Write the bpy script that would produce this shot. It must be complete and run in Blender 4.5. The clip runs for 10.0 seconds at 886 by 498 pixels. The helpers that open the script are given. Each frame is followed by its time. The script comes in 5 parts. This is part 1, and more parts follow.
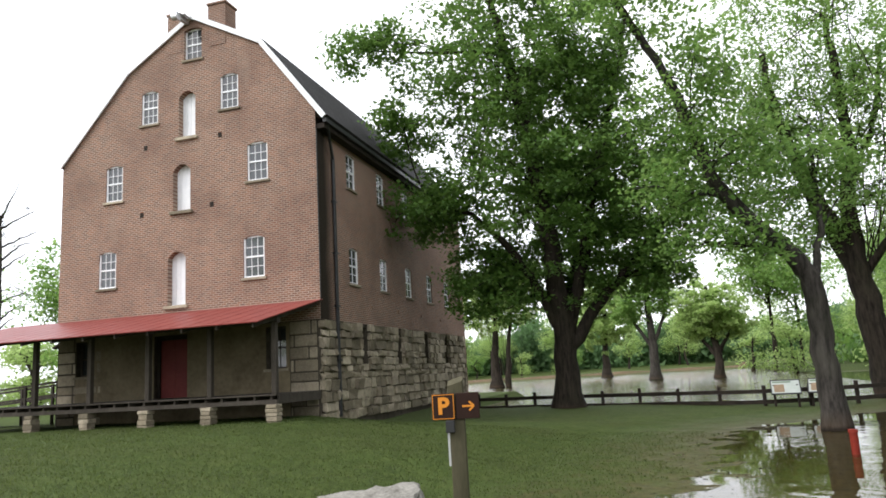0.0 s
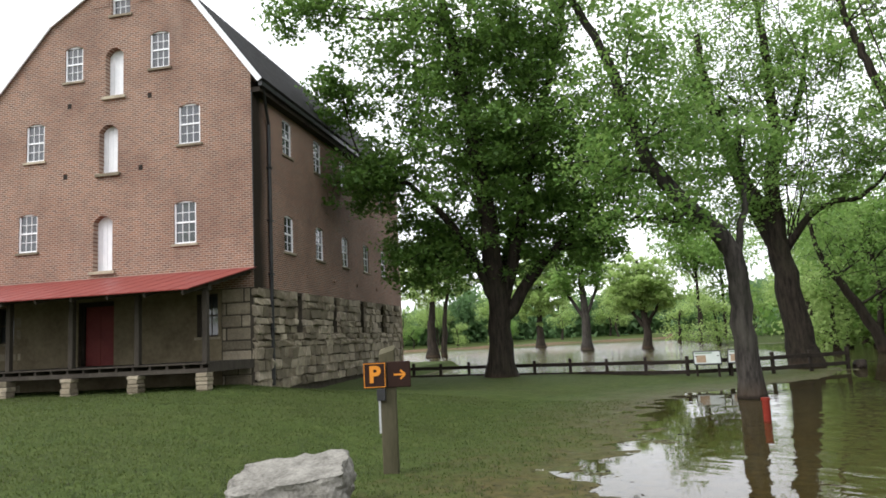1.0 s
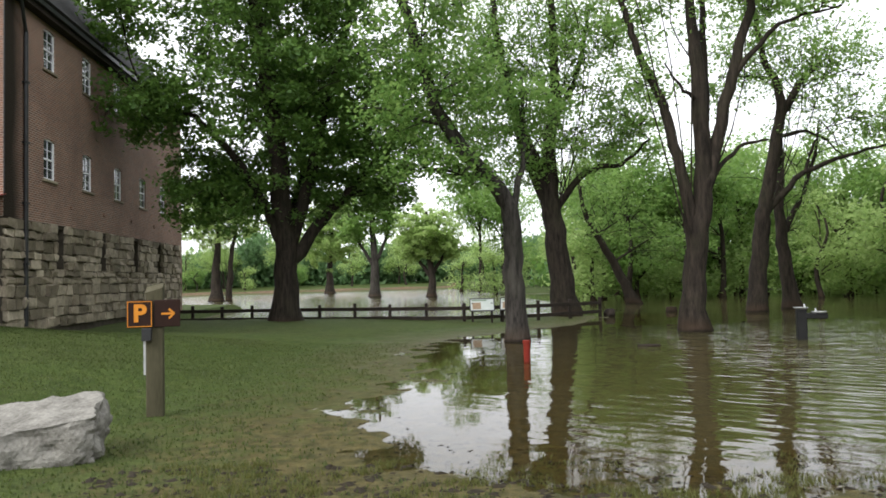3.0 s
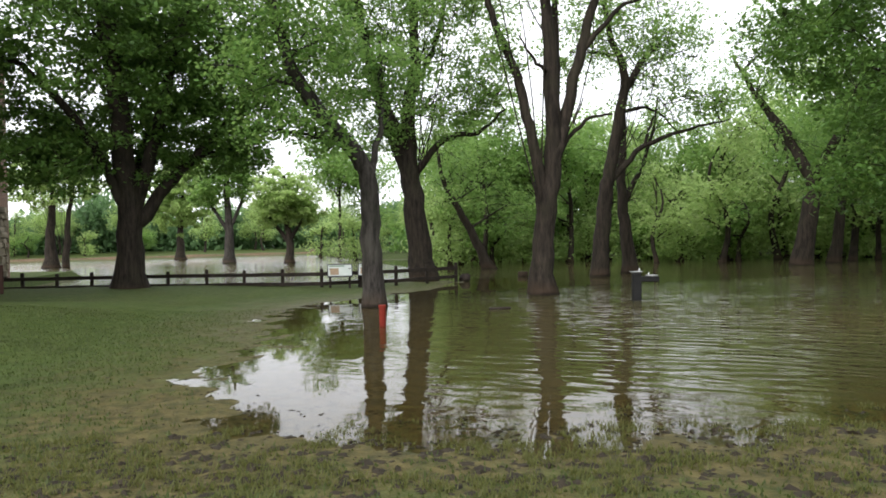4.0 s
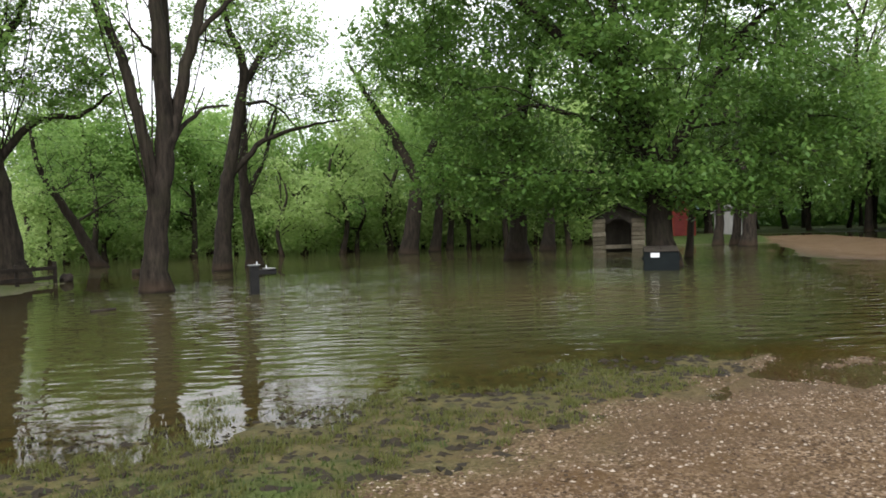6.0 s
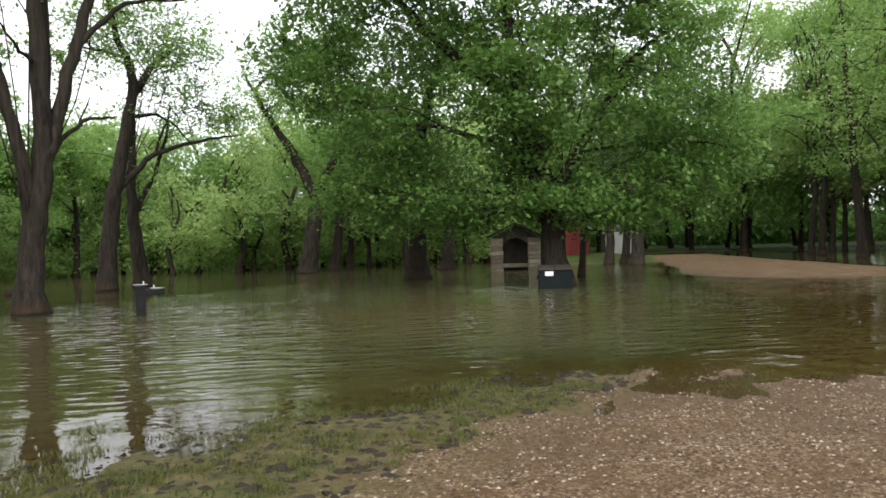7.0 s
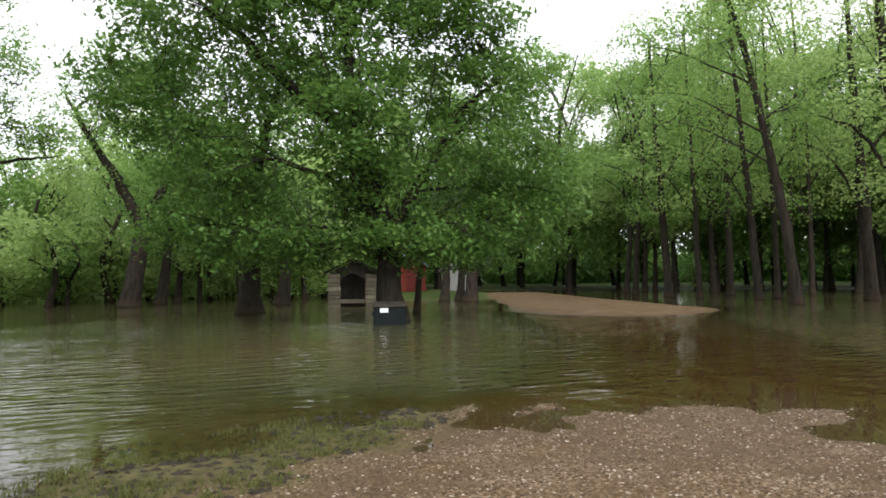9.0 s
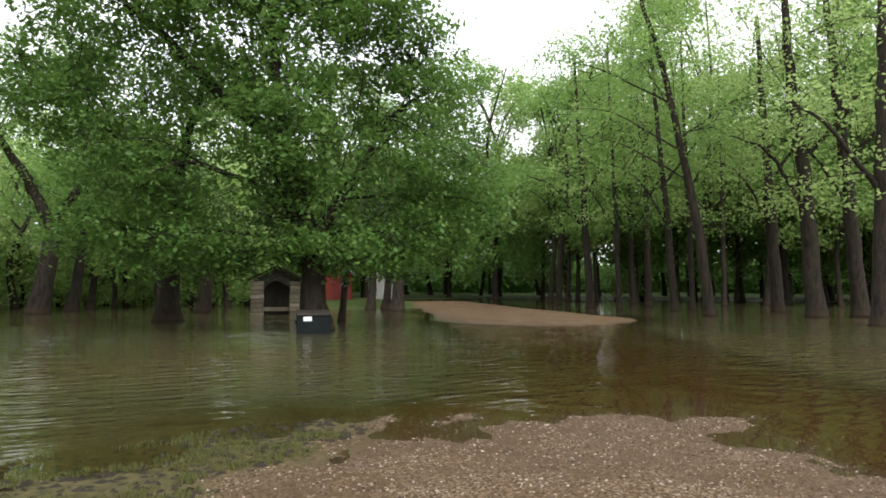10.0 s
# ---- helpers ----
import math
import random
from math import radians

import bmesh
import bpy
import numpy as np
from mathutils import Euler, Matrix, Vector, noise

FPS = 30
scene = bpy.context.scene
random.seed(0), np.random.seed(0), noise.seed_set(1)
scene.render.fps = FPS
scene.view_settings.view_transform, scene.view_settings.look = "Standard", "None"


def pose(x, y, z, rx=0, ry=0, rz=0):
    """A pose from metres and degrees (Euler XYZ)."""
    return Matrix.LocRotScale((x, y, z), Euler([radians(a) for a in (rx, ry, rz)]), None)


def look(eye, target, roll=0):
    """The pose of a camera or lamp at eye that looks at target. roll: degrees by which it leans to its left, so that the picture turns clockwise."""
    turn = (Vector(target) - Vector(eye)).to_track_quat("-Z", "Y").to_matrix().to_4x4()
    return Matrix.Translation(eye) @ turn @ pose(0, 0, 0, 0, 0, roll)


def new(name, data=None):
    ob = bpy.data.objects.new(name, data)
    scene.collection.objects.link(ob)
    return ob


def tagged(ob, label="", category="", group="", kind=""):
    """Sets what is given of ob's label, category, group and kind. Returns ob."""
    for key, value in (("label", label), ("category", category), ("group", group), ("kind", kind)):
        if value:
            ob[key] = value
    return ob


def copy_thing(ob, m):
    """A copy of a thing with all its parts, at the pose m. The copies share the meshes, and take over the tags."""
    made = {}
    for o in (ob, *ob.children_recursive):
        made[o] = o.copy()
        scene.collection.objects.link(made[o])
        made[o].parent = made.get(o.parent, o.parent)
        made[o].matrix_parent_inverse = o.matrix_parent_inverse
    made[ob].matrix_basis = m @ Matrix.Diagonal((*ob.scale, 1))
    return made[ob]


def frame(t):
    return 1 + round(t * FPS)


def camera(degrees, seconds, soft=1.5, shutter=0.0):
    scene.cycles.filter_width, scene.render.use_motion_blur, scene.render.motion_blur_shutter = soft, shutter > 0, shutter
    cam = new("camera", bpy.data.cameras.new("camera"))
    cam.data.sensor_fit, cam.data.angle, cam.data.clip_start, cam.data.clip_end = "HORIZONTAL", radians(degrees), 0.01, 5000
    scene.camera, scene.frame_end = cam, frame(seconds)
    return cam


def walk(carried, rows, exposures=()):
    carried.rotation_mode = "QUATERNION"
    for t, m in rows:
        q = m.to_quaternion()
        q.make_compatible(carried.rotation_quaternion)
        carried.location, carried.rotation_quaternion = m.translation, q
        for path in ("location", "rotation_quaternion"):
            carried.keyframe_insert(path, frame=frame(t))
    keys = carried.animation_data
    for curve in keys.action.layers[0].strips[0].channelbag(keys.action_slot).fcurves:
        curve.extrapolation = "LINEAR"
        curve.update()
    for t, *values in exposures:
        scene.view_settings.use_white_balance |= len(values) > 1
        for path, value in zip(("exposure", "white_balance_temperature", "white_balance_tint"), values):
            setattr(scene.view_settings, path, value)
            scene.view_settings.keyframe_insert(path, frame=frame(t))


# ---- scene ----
cam = camera(63.18, 10.0, 1.7)
# seconds, eye, then heading, tilt and lean in degrees
ROWS = [
    (0.0, 0.000, -0.000, 2.217, 16.25, 9.82, -3.31),
    (0.5, 0.038, 0.007, 2.218, 14.29, 8.58, -3.48),
    (1.0, 0.086, 0.009, 2.199, 11.49, 7.22, -2.92),
    (1.5, 0.142, 0.021, 2.177, 7.86, 6.09, -2.07),
    (2.0, 0.196, 0.035, 2.153, 3.92, 4.92, -1.75),
    (3.5, 0.311, 0.035, 2.099, -9.75, 0.98, -1.28),
    (4.0, 0.365, -0.032, 2.091, -15.69, -0.56, -1.22),
    (4.5, 0.432, -0.133, 2.085, -22.96, -2.08, -1.18),
    (5.0, 0.540, -0.208, 2.090, -30.97, -2.68, -1.45),
    (5.5, 0.664, -0.247, 2.082, -38.52, -2.40, -1.64),
    (6.0, 0.760, -0.264, 2.066, -44.37, -1.82, -1.82),
    (7.5, 0.873, -0.385, 2.073, -55.48, 0.16, -1.22),
    (8.0, 0.894, -0.435, 2.088, -58.91, 0.98, -0.87),
    (8.5, 0.896, -0.498, 2.097, -62.09, 1.64, -0.77),
    (9.0, 0.891, -0.562, 2.111, -64.86, 2.00, -0.56),
    (9.5, 0.890, -0.623, 2.129, -67.85, 2.29, -0.28),
    (10.0, 0.892, -0.680, 2.143, -70.56, 2.64, 0.08),
]
walk(cam, [(t, pose(x, y, z, 90 + tilt, 0, yaw) @ pose(0, 0, 0, 0, 0, lean)) for t, x, y, z, yaw, tilt, lean in ROWS], [(0.0, 1.02, 6280, 11), (10.0, 1.02, 6280, 11)])

# ---- overcast daylight ----
SUN_HIGH, SUN_TURN = 42, 232
world = bpy.data.worlds.new("overcast_sky")
scene.world = world
world.use_nodes = True
wn, wl = world.node_tree.nodes, world.node_tree.links
sky = wn.new("ShaderNodeTexSky")
sky.sky_type, sky.sun_disc = "NISHITA", False
sky.sun_elevation, sky.sun_rotation = radians(SUN_HIGH), radians(SUN_TURN)
sky.air_density, sky.dust_density = 1.0, 4.0
dim = wn.new("ShaderNodeVectorMath")
dim.operation = "SCALE"
dim.inputs["Scale"].default_value = 0.10
cloud = wn.new("ShaderNodeTexNoise")
cloud.inputs["Scale"].default_value, cloud.inputs["Detail"].default_value = 1.6, 4
ramp = wn.new("ShaderNodeValToRGB")
ramp.color_ramp.elements[0].position, ramp.color_ramp.elements[0].color = 0.3, (0.87, 0.90, 0.935, 1)
ramp.color_ramp.elements[1].position, ramp.color_ramp.elements[1].color = 0.62, (1.0, 0.995, 0.99, 1)
mixw = wn.new("ShaderNodeMix")
mixw.data_type = "RGBA"
mixw.inputs["Factor"].default_value = 0.88
wl.new(sky.outputs["Color"], dim.inputs[0])
wl.new(dim.outputs["Vector"], mixw.inputs["A"])
wl.new(cloud.outputs["Fac"], ramp.inputs["Fac"])
wl.new(ramp.outputs["Color"], mixw.inputs["B"])
wl.new(mixw.outputs["Result"], wn["Background"].inputs["Color"])
wn["Background"].inputs["Strength"].default_value = 1.12
sun = new("sun", bpy.data.lights.new("sun", "SUN"))
sun.data.energy, sun.data.angle, sun.data.color = 1.35, radians(30), (1.0, 0.97, 0.92)
sun.matrix_world = look((0, 0, 60), (60 * math.cos(radians(SUN_HIGH)) * -math.sin(radians(SUN_TURN)), 60 * math.cos(radians(SUN_HIGH)) * -math.cos(radians(SUN_TURN)), 60 - 60 * math.sin(radians(SUN_HIGH))))


# ---- materials ----
class Mat:
    """A small helper round one node material."""

    def __init__(self, name, rough=0.7, metal=0.0):
        self.m = bpy.data.materials.new(name)
        self.m.use_nodes = True
        self.n, self.l = self.m.node_tree.nodes, self.m.node_tree.links
        self.p = self.n["Principled BSDF"]
        self.p.inputs["Roughness"].default_value = rough
        self.p.inputs["Metallic"].default_value = metal
        self.p.inputs["Specular IOR Level"].default_value = 0.5 if rough < 0.5 else 0.16
        self.where = self.n.new("ShaderNodeNewGeometry").outputs["Position"]
        self.inner = self.n.new("ShaderNodeTexCoord").outputs["Object"]

    def noise(self, scale, detail=4, at=None, rough=0.55, stretch=None):
        k = self.n.new("ShaderNodeTexNoise")
        k.inputs["Scale"].default_value, k.inputs["Detail"].default_value, k.inputs["Roughness"].default_value = scale, detail, rough
        v = at or self.where
        if stretch:
            s = self.n.new("ShaderNodeVectorMath")
            s.operation = "MULTIPLY"
            s.inputs[1].default_value = stretch
            self.l.new(v, s.inputs[0])
            v = s.outputs["Vector"]
        self.l.new(v, k.inputs["Vector"])
        return k.outputs["Fac"]

    def ramp(self, fac, *stops):
        k = self.n.new("ShaderNodeValToRGB")
        e = k.color_ramp.elements
        while len(e) < len(stops):
            e.new(0.5)
        for el, (pos, col) in zip(e, stops):
            el.position, el.color = pos, (*col, 1) if len(col) == 3 else col
        self.l.new(fac, k.inputs["Fac"])
        return k.outputs["Color"]

    def mix(self, fac, a, b, how="MIX"):
        k = self.n.new("ShaderNodeMix")
        k.data_type, k.blend_type = "RGBA", how
        for socket, v in (("Factor", fac), ("A", a), ("B", b)):
            if isinstance(v, (int, float)):
                k.inputs[socket].default_value = v
            elif isinstance(v, tuple):
                k.inputs[socket].default_value = (*v, 1)
            else:
                self.l.new(v, k.inputs[socket])
        return k.outputs["Result"]

    def math(self, how, a, b=0.0, clamp=False):
        k = self.n.new("ShaderNodeMath")
        k.operation, k.use_clamp = how, clamp
        for i, v in enumerate((a, b)):
            if isinstance(v, (int, float)):
                k.inputs[i].default_value = v
            else:
                self.l.new(v, k.inputs[i])
        return k.outputs[0]

    def attr(self, name):
        k = self.n.new("ShaderNodeAttribute")
        k.attribute_name = name
        return k.outputs["Fac"]

    def color(self, c):
        if isinstance(c, tuple):
            self.p.inputs["Base Color"].default_value = (*c, 1)
        else:
            self.l.new(c, self.p.inputs["Base Color"])
        return self

    def rough(self, c):
        self.l.new(c, self.p.inputs["Roughness"])
        return self

    def bump(self, h, strength=0.4, distance=0.02):
        k = self.n.new("ShaderNodeBump")
        k.inputs["Strength"].default_value, k.inputs["Distance"].default_value = strength, distance
        self.l.new(h, k.inputs["Height"])
        self.l.new(k.outputs["Normal"], self.p.inputs["Normal"])
        return self

    def random(self):
        return self.n.new("ShaderNodeObjectInfo").outputs["Random"]

    def island(self):
        return self.n.new("ShaderNodeNewGeometry").outputs["Random Per Island"]


def plain(name, a, b, scale=6, rough=0.7, metal=0.0, bump=0.2, inner=False, stretch=None):
    m = Mat(name, rough, metal)
    at = m.inner if inner else None
    f = m.noise(scale, 5, at, stretch=stretch)
    g = m.noise(scale * 7, 4, at, stretch=stretch)
    m.color(m.mix(0.35, m.ramp(f, (0.3, a), (0.7, b)), m.ramp(g, (0.3, a), (0.7, b))))
    m.bump(g, bump, 0.01)
    return m.m


def brick_material(name, along, stain=False):
    m = Mat(name, 0.85)
    sep = m.n.new("ShaderNodeSeparateXYZ")
    m.l.new(m.where, sep.inputs[0])
    com = m.n.new("ShaderNodeCombineXYZ")
    m.l.new(sep.outputs[along], com.inputs["X"])
    m.l.new(sep.outputs["Z"], com.inputs["Y"])
    b = m.n.new("ShaderNodeTexBrick")
    b.offset = 0.5
    for key, v in (("Scale", 1.0), ("Mortar Size", 0.017), ("Mortar Smooth", 0.3), ("Bias", 0.1), ("Brick Width", 0.225), ("Row Height", 0.0775)):
        b.inputs[key].default_value = v
    b.inputs["Color1"].default_value = (0.250, 0.104, 0.060, 1)
    b.inputs["Color2"].default_value = (0.105, 0.050, 0.037, 1)
    b.inputs["Mortar"].default_value = (0.38, 0.31, 0.25, 1)
    m.l.new(com.outputs[0], b.inputs["Vector"])
    big = m.noise(0.5, 5)
    mid = m.noise(3.0, 5, rough=0.65)
    c = m.mix(m.ramp(mid, (0.35, (0, 0, 0)), (0.75, (0.4, 0.4, 0.4))), b.outputs["Color"], (0.30, 0.18, 0.125))
    c = m.mix(m.ramp(big, (0.4, (0, 0, 0)), (0.7, (0.45, 0.45, 0.45))), c, (0.11, 0.062, 0.048))
    pale = m.noise(1.3, 6, stretch=(1.0, 1.0, 0.35))
    c = m.mix(m.ramp(pale, (0.6, (0, 0, 0)), (0.78, (0.35, 0.35, 0.35))), c, (0.32, 0.25, 0.20))
    if stain:  # damp, mossy streak beside the downspout
        edge = m.math("ADD", sep.outputs["Y"], m.math("MULTIPLY", m.noise(1.2, 4, stretch=(1, 1, 0.3)), 0.7))
        damp = m.math("SUBTRACT", 25.1, edge, True)
        c = m.mix(m.math("MULTIPLY", damp, 1.25, True), c, (0.026, 0.020, 0.014))
    m.color(c).bump(m.math("SUBTRACT", m.math("MULTIPLY", m.noise(40, 3), 0.3), b.outputs["Fac"]), 0.9, 0.02)
    return m.m


def foliage(name, dark, light, yellow, thin=0.60):
    """Leaves that let some light through; each leaf has its own tint."""
    m = Mat(name, 0.5)
    one = m.island()
    c = m.ramp(one, (0.0, dark), (0.55, light), (1.0, yellow))
    patch = m.noise(0.7, 3)
    c = m.mix(m.ramp(patch, (0.35, (0, 0, 0)), (0.65, (0.5, 0.5, 0.5))), c, light)
    c = m.mix(m.math("MULTIPLY", m.random(), 0.25), c, yellow)
    m.color(c)
    m.p.inputs["Specular IOR Level"].default_value = 0.3
    t = m.n.new("ShaderNodeBsdfTranslucent")
    m.l.new(m.mix(0.5, c, yellow), t.inputs["Color"])
    s = m.n.new("ShaderNodeMixShader")
    s.inputs[0].default_value = thin
    m.l.new(m.p.outputs[0], s.inputs[1])
    m.l.new(t.outputs[0], s.inputs[2])
    m.l.new(s.outputs[0], m.n["Material Output"].inputs["Surface"])
    return m.m


def bark_material(name, a, b, moss):
    m = Mat(name, 0.9)
    f = m.noise(7, 6, stretch=(1, 1, 0.18), rough=0.7)
    g = m.noise(1.1, 4)
    c = m.ramp(f, (0.35, a), (0.65, b))
    c = m.mix(m.ramp(g, (0.5, (0, 0, 0)), (0.75, (0.5, 0.5, 0.5))), c, moss)
    sep = m.n.new("ShaderNodeSeparateXYZ")
    m.l.new(m.where, sep.inputs[0])
    mud = m.math("MULTIPLY", m.math("SUBTRACT", 0.75, m.math("ADD", sep.outputs["Z"], m.math("MULTIPLY", g, 0.4))), 3.0, True)
    c = m.mix(m.math("MULTIPLY", mud, 0.4), c, (0.055, 0.034, 0.020))
    soak = m.math("MULTIPLY", m.math("SUBTRACT", 0.24, m.math("ADD", sep.outputs["Z"], m.math("MULTIPLY", g, 0.2))), 9.0, True)
    c = m.mix(m.math("MULTIPLY", soak, 0.85), c, (0.008, 0.006, 0.004))
    m.color(c).bump(f, 0.9, 0.05)
    return m.m


def glass_pane(name):
    m = Mat(name, 0.04)
    m.color((0.035, 0.04, 0.045)).bump(m.noise(5, 2), 0.05, 0.01)
    m.p.inputs["Specular IOR Level"].default_value = 0.8
    return m.m


BRICK_FRONT = brick_material("brick_front", "X")
BRICK_SIDE = brick_material("brick_side", "Y", True)
MOLD = plain("rough_mortar", (0.035, 0.03, 0.022), (0.085, 0.072, 0.055), 4, 0.95)
WHITE = plain("white_paint", (0.68, 0.69, 0.72), (0.82, 0.82, 0.83), 3, 0.5, bump=0.1)
OLD_WOOD = plain("weathered_wood", (0.03, 0.025, 0.02), (0.075, 0.064, 0.052), 3, 0.85, bump=0.4, stretch=(1, 1, 0.3))
DARK_WOOD = plain("dark_fence_wood", (0.014, 0.011, 0.009), (0.038, 0.030, 0.023), 3, 0.85, bump=0.4)
RED_ROOF = plain("red_painted_metal", (0.17, 0.028, 0.024), (0.24, 0.048, 0.038), 1.2, 0.45, 0.1, 0.1)
RED_DOOR = plain("dark_red_paint", (0.10, 0.015, 0.015), (0.15, 0.03, 0.025), 2, 0.55, bump=0.1)
SHINGLE = plain("dark_shingle", (0.018, 0.018, 0.018), (0.045, 0.042, 0.042), 3, 0.9, bump=0.5)
BLACK_METAL = plain("black_metal", (0.012, 0.012, 0.013), (0.03, 0.03, 0.03), 4, 0.45, 0.3, 0.1)
PANE = glass_pane("window_glass")
GALV = plain("grey_metal", (0.42, 0.43, 0.44), (0.6, 0.6, 0.6), 3, 0.45, 0.5, 0.1)


def stone_material(name, warm):
    m = Mat(name, 0.9)
    r = m.random()
    c = m.ramp(r, (0.0, (0.13, 0.108, 0.070)), (0.45, (0.27, 0.225, 0.155)), (1.0, (0.50, 0.43, 0.32)))
    f = m.noise(2.2, 6, rough=0.7)
    c = m.mix(m.ramp(f, (0.4, (0, 0, 0)), (0.7, (0.7, 0.7, 0.7))), c, (0.065, 0.052, 0.036) if not warm else (0.10, 0.082, 0.055))
    g = m.noise(18, 5)
    c = m.mix(0.25, c, m.ramp(g, (0.3, (0.06, 0.05, 0.04)), (0.7, (0.30, 0.27, 0.22))))
    m.color(c).bump(m.math("ADD", f, m.math("MULTIPLY", g, 0.4)), 0.8, 0.04)
    return m.m


STONE = stone_material("rubble_stone", False)
STONE_WARM = stone_material("dressed_stone", True)
PARGE = plain("tan_parging", (0.085, 0.068, 0.042), (0.20, 0.165, 0.105), 0.9, 0.95, bump=0.3)
BARK = bark_material("maple_bark", (0.010, 0.008, 0.006), (0.042, 0.033, 0.025), (0.036, 0.034, 0.019))
BARK_GREY = bark_material("grey_bark", (0.016, 0.014, 0.012), (0.07, 0.062, 0.054), (0.05, 0.05, 0.036))
LEAF_DEEP = foliage("maple_leaf", (0.042, 0.100, 0.022), (0.086, 0.182, 0.036), (0.17, 0.275, 0.060), 0.5)
LEAF_FRESH = foliage("spring_leaf", (0.078, 0.178, 0.036), (0.155, 0.295, 0.064), (0.27, 0.39, 0.11))
# farther trees: haze and brightness put into a leaf colour paler than real leaf
LEAF_FAR = foliage("hazed_woodland_leaf", (0.18, 0.30, 0.082), (0.31, 0.44, 0.135), (0.42, 0.53, 0.20), 0.66)
# far tree line: the blue of distance haze is mixed into the leaf colour
LEAF_BLUE = foliage("distant_leaf_haze", (0.075, 0.15, 0.06), (0.11, 0.20, 0.08), (0.15, 0.25, 0.10))


# ---- mesh helpers ----
def part(name, bm, material, parent=None, label="", smooth=False):
    """Links a bmesh as one mesh object under a thing or a part."""
    me = bpy.data.meshes.new(name)
    bm.to_mesh(me)
    bm.free()
    me.materials.append(material)
    if smooth:
        me.polygons.foreach_set("use_smooth", [True] * len(me.polygons))
    ob = new(name, me)
    if parent:
        ob.parent = parent
    if label:
        ob["label"] = label
    return ob


def arrays(name, verts, faces, material, parent=None, smooth=False):
    """Links a mesh made from arrays of vertices and equal-sided faces."""
    verts, faces = np.asarray(verts, np.float32), np.asarray(faces, np.int32)
    me = bpy.data.meshes.new(name)
    k = faces.shape[1]
    me.vertices.add(len(verts))
    me.vertices.foreach_set("co", verts.ravel())
    me.loops.add(faces.size)
    me.loops.foreach_set("vertex_index", faces.ravel())
    me.polygons.add(len(faces))
    me.polygons.foreach_set("loop_start", np.arange(0, faces.size, k, dtype=np.int32))
    me.polygons.foreach_set("use_smooth", np.full(len(faces), smooth))
    me.update(calc_edges=True)
    me.materials.append(material)
    ob = new(name, me)
    if parent:
        ob.parent = parent
    return ob


def box(bm, x0, x1, y0, y1, z0, z1, bevel=0.0):
    made = bmesh.ops.create_cube(bm, size=1, matrix=Matrix.Translation(((x0 + x1) / 2, (y0 + y1) / 2, (z0 + z1) / 2)) @ Matrix.Diagonal((x1 - x0, y1 - y0, z1 - z0, 1)))
    if bevel:
        edges = {e for v in made["verts"] for e in v.link_edges}
        bmesh.ops.bevel(bm, geom=list(edges), offset=bevel, segments=1, affect="EDGES")
    return made["verts"]


def beam(bm, a, b, w, h, bevel=0.0):
    """A squared timber from a to b."""
    a, b = Vector(a), Vector(b)
    m = Matrix.Translation((a + b) / 2) @ (b - a).to_track_quat("X", "Z").to_matrix().to_4x4() @ Matrix.Diagonal(((b - a).length, w, h, 1))
    made = bmesh.ops.create_cube(bm, size=1, matrix=m)
    if bevel:
        bmesh.ops.bevel(bm, geom=list({e for v in made["verts"] for e in v.link_edges}), offset=bevel, segments=1, affect="EDGES")


def rod(bm, a, b, r0, r1=None, sides=12):
    a, b = Vector(a), Vector(b)
    m = Matrix.Translation((a + b) / 2) @ (b - a).to_track_quat("Z", "Y").to_matrix().to_4x4()
    bmesh.ops.create_cone(bm, cap_ends=True, segments=sides, radius1=r0, radius2=r0 if r1 is None else r1, depth=(b - a).length, matrix=m)


def thing(name, at, label, category, group="", kind=""):
    ob = new(name)
    ob.matrix_world = at if isinstance(at, Matrix) else Matrix.Translation(at)
    return tagged(ob, label, category, group, kind)


def one(f, *a, **k):
    """A bmesh drawn by one call."""
    bm = bmesh.new()
    f(bm, *a, **k)
    return bm


# ---- the lie of the land ----
def wob(x, y, s, seed=0.0):
    return np.sin(x / s + 1.3 * np.sin(y / s * 0.7 + seed) + seed) * np.cos(y / s * 1.1 + 0.8 * np.sin(x / s * 0.6 + seed))


def ridge(x, y):
    """How far out from the gravel road's crest, as a share of its half width."""
    along = np.clip(((x - 42.3) * 0.873 + (y - 8.1) * 0.487) / 34.0, 0, 1)
    return np.hypot(x - 42.3 - 29.7 * along, y - 8.1 - 16.6 * along) / (5.8 - 2.2 * along)


